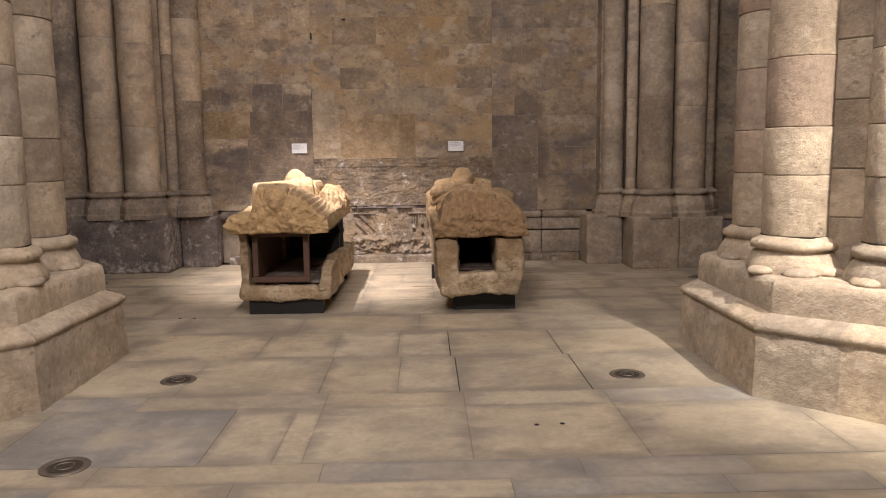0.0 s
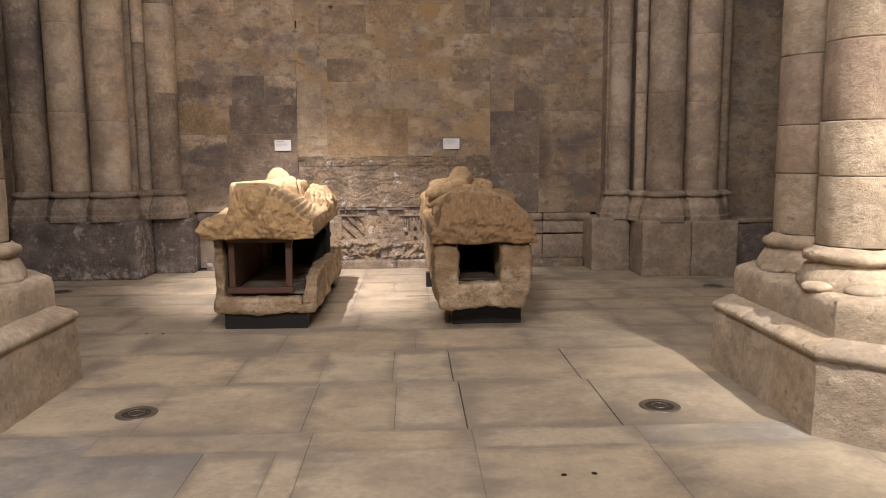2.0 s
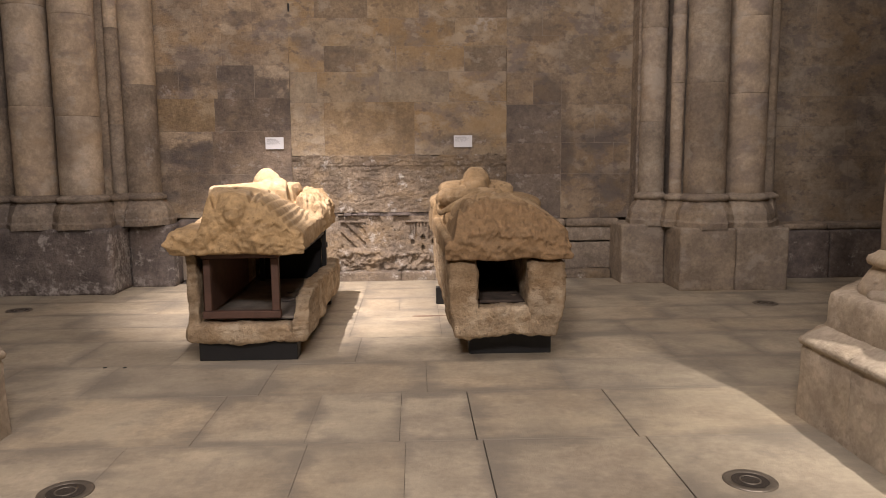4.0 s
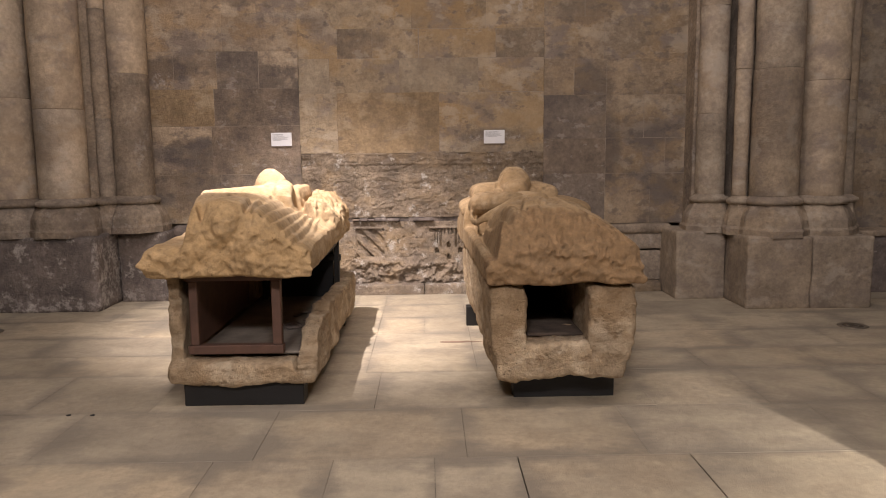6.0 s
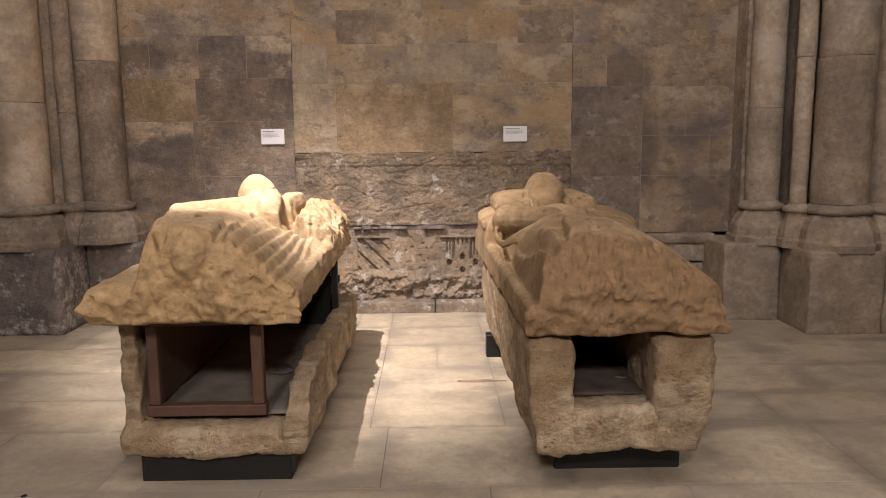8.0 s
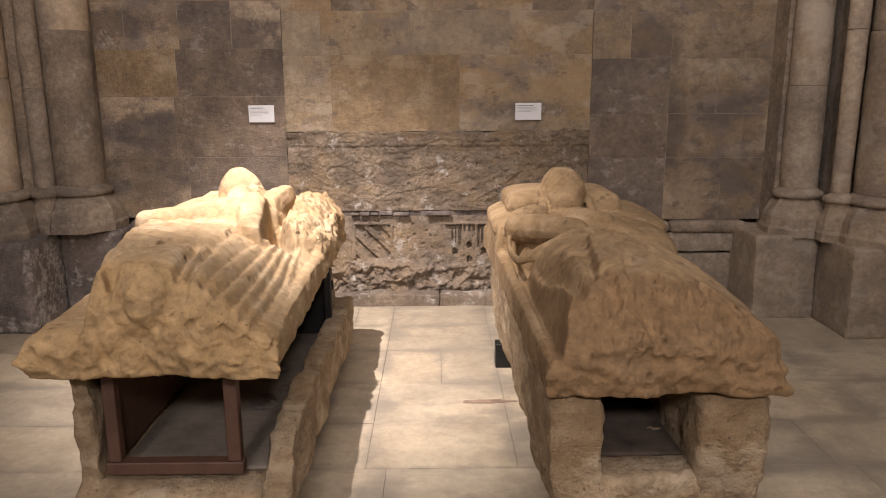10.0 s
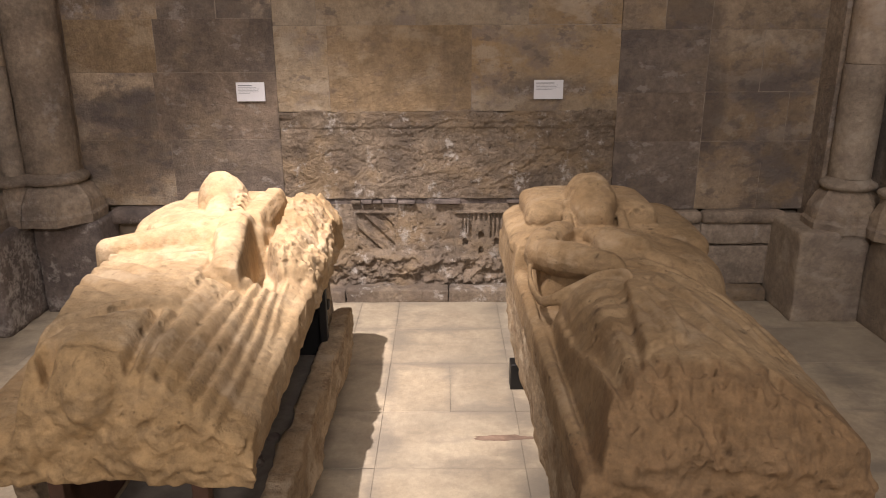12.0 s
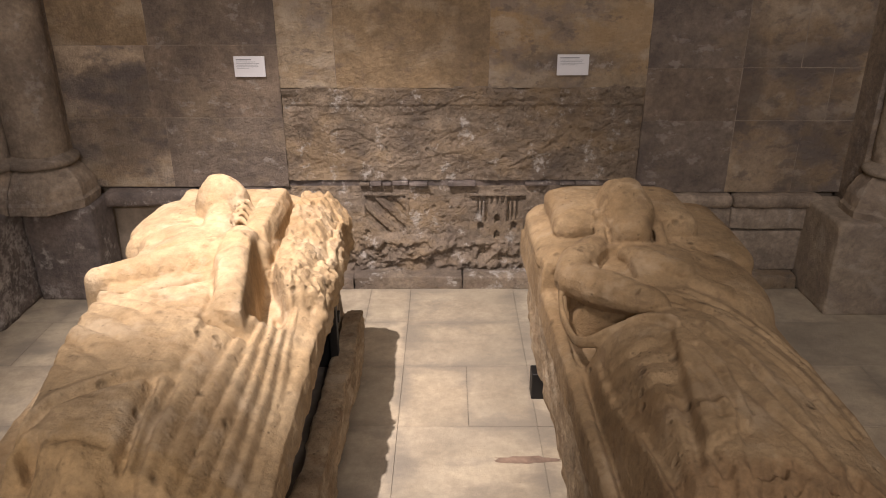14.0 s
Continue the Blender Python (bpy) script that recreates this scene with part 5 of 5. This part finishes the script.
lid_a = lid_mesh("tomb_lid", 6.75, 9.15, lambda y: -1.085 - 0.16 * (y - 6.75) / 2.4, lambda y: -0.175 - 0.04 * (y - 6.75) / 2.4, 0.785, effigy_a, M_EFFIGY_PALE, 0.0062, 0.045,
                 lambda y, right: 0.030 if right and y > 8.05 else (0.030 if y < 6.8 else 0.009), 1.0, pieces_a)


def fuse(ob, voxel):
    """Weld the overlapping masses of a carving into one skin."""
    mod = ob.modifiers.new("weld", "REMESH")
    mod.mode, mod.voxel_size, mod.use_smooth_shade = "VOXEL", voxel, True
    welded = bpy.data.meshes.new_from_object(ob.evaluated_get(bpy.context.evaluated_depsgraph_get()))
    ob.modifiers.remove(mod)
    ob.data = welded


tagged(lid_a, "broken pale limestone tomb lid with draped recumbent effigy carved on it", "tomb lid", "carved tomb lids")
lid_b = lid_mesh("tomb_lid", 6.66, 9.18, lambda y: 0.828 - 0.075 * (y - 6.66) / 2.52, lambda y: 1.675 + 0.115 * (y - 6.66) / 2.52, 0.735, effigy_b, M_EFFIGY_OCHRE, 0.0062, 0.035,
                 lambda y, right: 0.026 if y < 6.70 else 0.004, 6.0, pieces_b)
tagged(lid_b, "ochre limestone tomb lid with robed recumbent effigy resting on cushions", "tomb lid", "carved tomb lids")

fuse(lid_a, 0.0072)
fuse(lid_b, 0.0072)


def carve(bm_list, warp, amount, seed):
    """Join rough slabs into one mesh, bend them by warp and roughen them with one shared field."""
    out = bmesh.new()
    for bm in bm_list:
        me = bpy.data.meshes.new("slab_tmp")
        bm.to_mesh(me)
        bm.free()
        out.from_mesh(me)
        bpy.data.meshes.remove(me)
    out.normal_update()
    for v in out.verts:
        p = warp(v.co.copy())
        d = wobble(p, 4.0, amount, seed) + wobble(p, 11.0, amount * 0.55, seed + 3) + wobble(p, 30.0, amount * 0.45, seed + 5)
        v.co = p + v.normal * d
    return out


def fine_box(x0, x1, y0, y1, z0, z1, bevel=0.025):
    return rough_box(x0, x1, y0, y1, z0, z1, 0.028, 0.0, 5.0, 0.0, bevel)


def warp_b(p):
    """Widen towards the head and draw the foot of the sides in."""
    s = (p.y - 6.70) / 2.45
    c = 1.245
    k = 1 + 0.095 * s - 0.11 * max(0.0, (0.45 - p.z) / 0.28) ** 1.5
    z = p.z + (0.03 * math.exp(-((p.x - 1.27) / 0.2) ** 2) - 0.012) * max(0.0, (0.30 - p.z) / 0.12) * math.exp(-((p.y - 6.7) / 0.25) ** 2)
    return Vector((c + (p.x - c) * k, p.y, z))


chest_b = empty("stone_coffin", "rough tan limestone coffin with square hole broken in foot end", "coffin", 1.24, 7.9, 0.0, "tomb chests")
for name, slab_box in (("side_wall", (0.842, 1.05, 6.70, 9.10, 0.19, 0.722)), ("side_wall", (1.405, 1.652, 6.70, 9.10, 0.19, 0.722)), ("base_slab", (0.846, 1.648, 6.705, 9.10, 0.185, 0.395)), ("head_wall", (0.85, 1.64, 8.95, 9.13, 0.2, 0.715))):
    under(part(name, carve([fine_box(*slab_box)], warp_b, 0.020, 4.0), M_CHEST, smooth=True), chest_b)


def warp_a(p):
    """Break the side wall down to a jagged rim and wear the lip at the foot end."""
    x, y, z = p
    if x > -0.30 and z > 0.20:
        rim = 0.40 + 0.07 * min(1.0, max(0.0, (y - 6.93) / 0.22)) - 0.03 * min(1.0, max(0.0, (y - 7.3) / 1.2))
        rim += noise.noise(Vector((y * 5.0, 3.0, 0))) * 0.04 + noise.noise(Vector((y * 17.0, 1.0, 0))) * 0.015
        t = min(1.0, max(0.0, (y - 6.84) / 0.20))
        rim = 0.285 + (rim - 0.285) * t * t * (3 - 2 * t)
        z = 0.20 + (z - 0.20) * (rim - 0.20) / 0.57
    if x < -0.90 and z > 0.25 and y < 7.05:
        y = 7.05 - (7.05 - y) * (0.62 + 0.25 * noise.noise(Vector((z * 9.0, 2.0, 0))))
    return Vector((x - 0.03 * (y - 6.83) / 2.4 * (1 if x < -0.6 else -0.4), y, z))


chest_a = empty("stone_coffin", "broken tan limestone coffin with open foot end and jagged side", "coffin", -0.6, 7.9, 0.0, "tomb chests")
for name, slab_box in (("side_wall", (-1.025, -0.945, 6.83, 9.10, 0.15, 0.772, 0.02)), ("side_wall", (-0.265, -0.16, 6.83, 9.10, 0.15, 0.77, 0.02)), ("base_slab", (-1.02, -0.165, 6.825, 9.10, 0.142, 0.268)), ("head_wall", (-1.02, -0.17, 8.98, 9.13, 0.15, 0.68))):
    under(part(name, carve([fine_box(*slab_box)], warp_a, 0.017, 9.0), M_CHEST, smooth=True), chest_a)

# lining and frame that carry the broken lid
lining = tagged(part("coffin_lining", rough_box(-0.90, -0.275, 7.0, 8.97, 0.275, 0.295, 0.08, 0.006, 6.0, 2.0, 0.006), M_LINING, smooth=True), "dusty grey bedding slab inside open coffin", "lining")
frame_a = empty("support_frame", "brown painted steel frame propping broken lid inside coffin", "frame", -0.6, 7.2, 0.275)
for name, x0, x1, y0, y1, z0, z1 in (("post", -0.905, -0.855, 6.93, 6.98, 0.355, 0.735), ("post", -0.425, -0.370, 6.93, 6.98, 0.355, 0.735), ("bottom_rail", -0.92, -0.362, 6.925, 6.985, 0.30, 0.353),
                                     ("top_rail", -0.92, -0.362, 6.925, 6.985, 0.737, 0.780), ("side_panel", -0.925, -0.910, 6.99, 8.40, 0.30, 0.775)):
    under(part(name, box(x0, x1, y0, y1, z0, z1, 0.004), M_BROWN), frame_a)
frame_c = empty("support_frame", "black steel frame carrying head of broken lid", "frame", -0.55, 8.6, 0.295)
for name, x0, x1, y0, y1, z0, z1 in (("post", -0.262, -0.222, 8.55, 8.60, 0.30, 0.78), ("post", -0.84, -0.80, 8.55, 8.60, 0.30, 0.78), ("cross_rail", -0.84, -0.215, 8.605, 8.65, 0.60, 0.65),
                                     ("side_rail", -0.275, -0.235, 7.35, 8.545, 0.735, 0.785), ("back_panel", -0.86, -0.28, 8.66, 8.68, 0.30, 0.78)):
    under(part(name, box(x0, x1, y0, y1, z0, z1, 0.003), M_BLACK), frame_c)
# crumbled stone lying on the bedding
for k, (x, y, r) in enumerate(((-0.44, 7.62, 0.05), (-0.40, 7.60, 0.03), (-0.46, 7.95, 0.025), (-0.42, 8.05, 0.02), (-0.37, 7.8, 0.025))):
    bm = bmesh.new()
    bmesh.ops.create_icosphere(bm, subdivisions=2, radius=r)
    for v in bm.verts:
        v.co = Vector((v.co.x * 1.3 + x, v.co.y * 1.7 + y, v.co.z * 0.35 + 0.298 + r * 0.2)) + v.co.normalized() * wobble(v.co * 20, 1.0, r * 0.35, k)
    tagged(part("stone_fragment", bm, M_DARK, smooth=True), "small dark stone crumb on coffin bedding", "fragment", "coffin crumbs")

# thin dark sheet added on the coffin floor to deepen the shade inside
tagged(part("coffin_lining", rough_box(1.07, 1.395, 6.86, 8.93, 0.40, 0.415, 0.06, 0.005, 6.0, 5.0, 0.005), M_HOLLOW_SHADE, smooth=True), "dark brown sheet standing in for shade inside stone coffin", "lining")


def bearer(x0, x1, y0, y1, z1):
    return tagged(part("bearer_beam", box(x0, x1, y0, y1, 0.0, z1, 0.004), M_BLACK), "black steel bearer beam under stone coffin", "beam", "coffin bearers")


bearer(-0.945, -0.245, 6.885, 7.03, 0.135)
bearer(-0.93, -0.235, 7.74, 7.84, 0.14)
bearer(-0.95, -0.225, 8.86, 8.96, 0.14)
bearer(1.00, 1.605, 6.95, 7.10, 0.185)
bearer(0.93, 1.62, 7.76, 7.85, 0.18)
bearer(0.81, 1.68, 8.80, 8.90, 0.165)


# ---- small things ----
def wall_label(x0, x1, z0, z1, lines):
    p = empty("wall_label", "small white printed caption card fixed on wall", "label", (x0 + x1) / 2, W - 0.02, (z0 + z1) / 2, "caption cards")
    under(part("card", box(x0, x1, W - 0.024, W - 0.013, z0, z1, 0.0015), M_LABEL), p)
    wide = x1 - x0
    for k, (a, b, h) in enumerate(lines):
        zz = z1 - 0.018 - k * 0.0105 - (0.006 if k else 0)
        under(part("text_bar", box(x0 + 0.016, x0 + 0.016 + b * wide, W - 0.0256, W - 0.0242, zz - h, zz), M_INK), p)
    return p


wall_label(-1.094, -0.886, 1.532, 1.668, [(0, 0.50, 0.006), (0, 0.62, 0.002), (0, 0.74, 0.002), (0, 0.70, 0.002), (0, 0.72, 0.002), (0, 0.40, 0.002)])
wall_label(1.075, 1.287, 1.538, 1.675, [(0, 0.62, 0.006), (0, 0.74, 0.002), (0, 0.70, 0.002), (0, 0.78, 0.002), (0, 0.55, 0.002)])


def floor_light(x, y, r=0.118):
    p = empty("floor_light", "round unlit recessed uplight with steel rim set in floor", "floor lamp", x, y, 0.0, "recessed uplights")
    v, f = lathe([(r, 0.0), (r, 0.004), (r - 0.006, 0.007), (r - 0.03, 0.007), (r - 0.036, 0.003)], x, y, 40)
    under(mesh_object("rim", v, f, M_STEEL, smooth=True), p)
    v, f = lathe([(r - 0.037, 0.0045), (r * 0.45, 0.0048), (0.0005, 0.0048)], x, y, 40)
    under(mesh_object("glass", v, f, M_GLASS, smooth=True), p)
    v, f = lathe([(r * 0.40, 0.005), (r * 0.40, 0.0075), (r * 0.36, 0.008), (r * 0.34, 0.0055)], x, y, 28)
    under(mesh_object("inner_ring", v, f, M_STEEL, smooth=True), p)
    return p


for x, y in ((-1.035, 3.378), (-0.94, 4.785), (2.10, 4.73), (-3.21, 8.815), (4.0, 8.60)):
    floor_light(x, y)
# iron spike left in the wall, and old fixing holes
for x, z, w, h in ((-0.79, 3.16, 0.018, 0.09), (-0.36, 3.34, 0.05, 0.012)):
    tagged(part("iron_spike", box(x, x + w, W - 0.03, W + 0.02, z - h, z, 0.004), M_BLACK), "rusty iron spike driven into stone wall", "spike")


def floor_pin(x, y):
    v, f = lathe([(0.014, 0.0), (0.014, 0.0022), (0.011, 0.003), (0.0005, 0.0022)], x, y, 14)
    return tagged(mesh_object("floor_pin", v, f, M_BLACK, smooth=True), "small dark metal fixing plug set in floor slab", "plug", "floor plugs")


for x, y in ((1.35, 3.823), (1.494, 3.832), (-1.568, 6.762), (-1.43, 6.757)):
    floor_pin(x, y)


def smear(x0, x1, y0, y1, z, seed):
    """A thin, ragged crust of soil on the floor."""
    bm = bmesh.new()
    n = 40
    cx, cy = (x0 + x1) / 2, (y0 + y1) / 2
    mid = bm.verts.new((cx, cy, z + 0.004))
    rings = []
    for f, lift in ((0.55, 0.0035), (1.0, 0.0)):
        ring = []
        for k in range(n):
            a = 2 * math.pi * k / n
            r = f * (1 + 0.45 * noise.noise(Vector((math.cos(a) * 2.5, math.sin(a) * 2.5, seed))) + 0.2 * noise.noise(Vector((math.cos(a) * 9, math.sin(a) * 9, seed))))
            ring.append(bm.verts.new((cx + (x1 - x0) / 2 * r * math.cos(a), cy + (y1 - y0) / 2 * r * math.sin(a), z + lift)))
        rings.append(ring)
    for k in range(n):
        k2 = (k + 1) % n
        bm.faces.new((mid, rings[0][k], rings[0][k2]))
        bm.faces.new((rings[0][k], rings[1][k], rings[1][k2], rings[0][k2]))
    return bm


tagged(part("soil_smear", smear(0.56, 0.90, 8.245, 8.30, 0.0015, 3.0), M_RUST, smooth=True), "reddish-brown soil crust smeared on stone paving", "soil", kind="stuff")
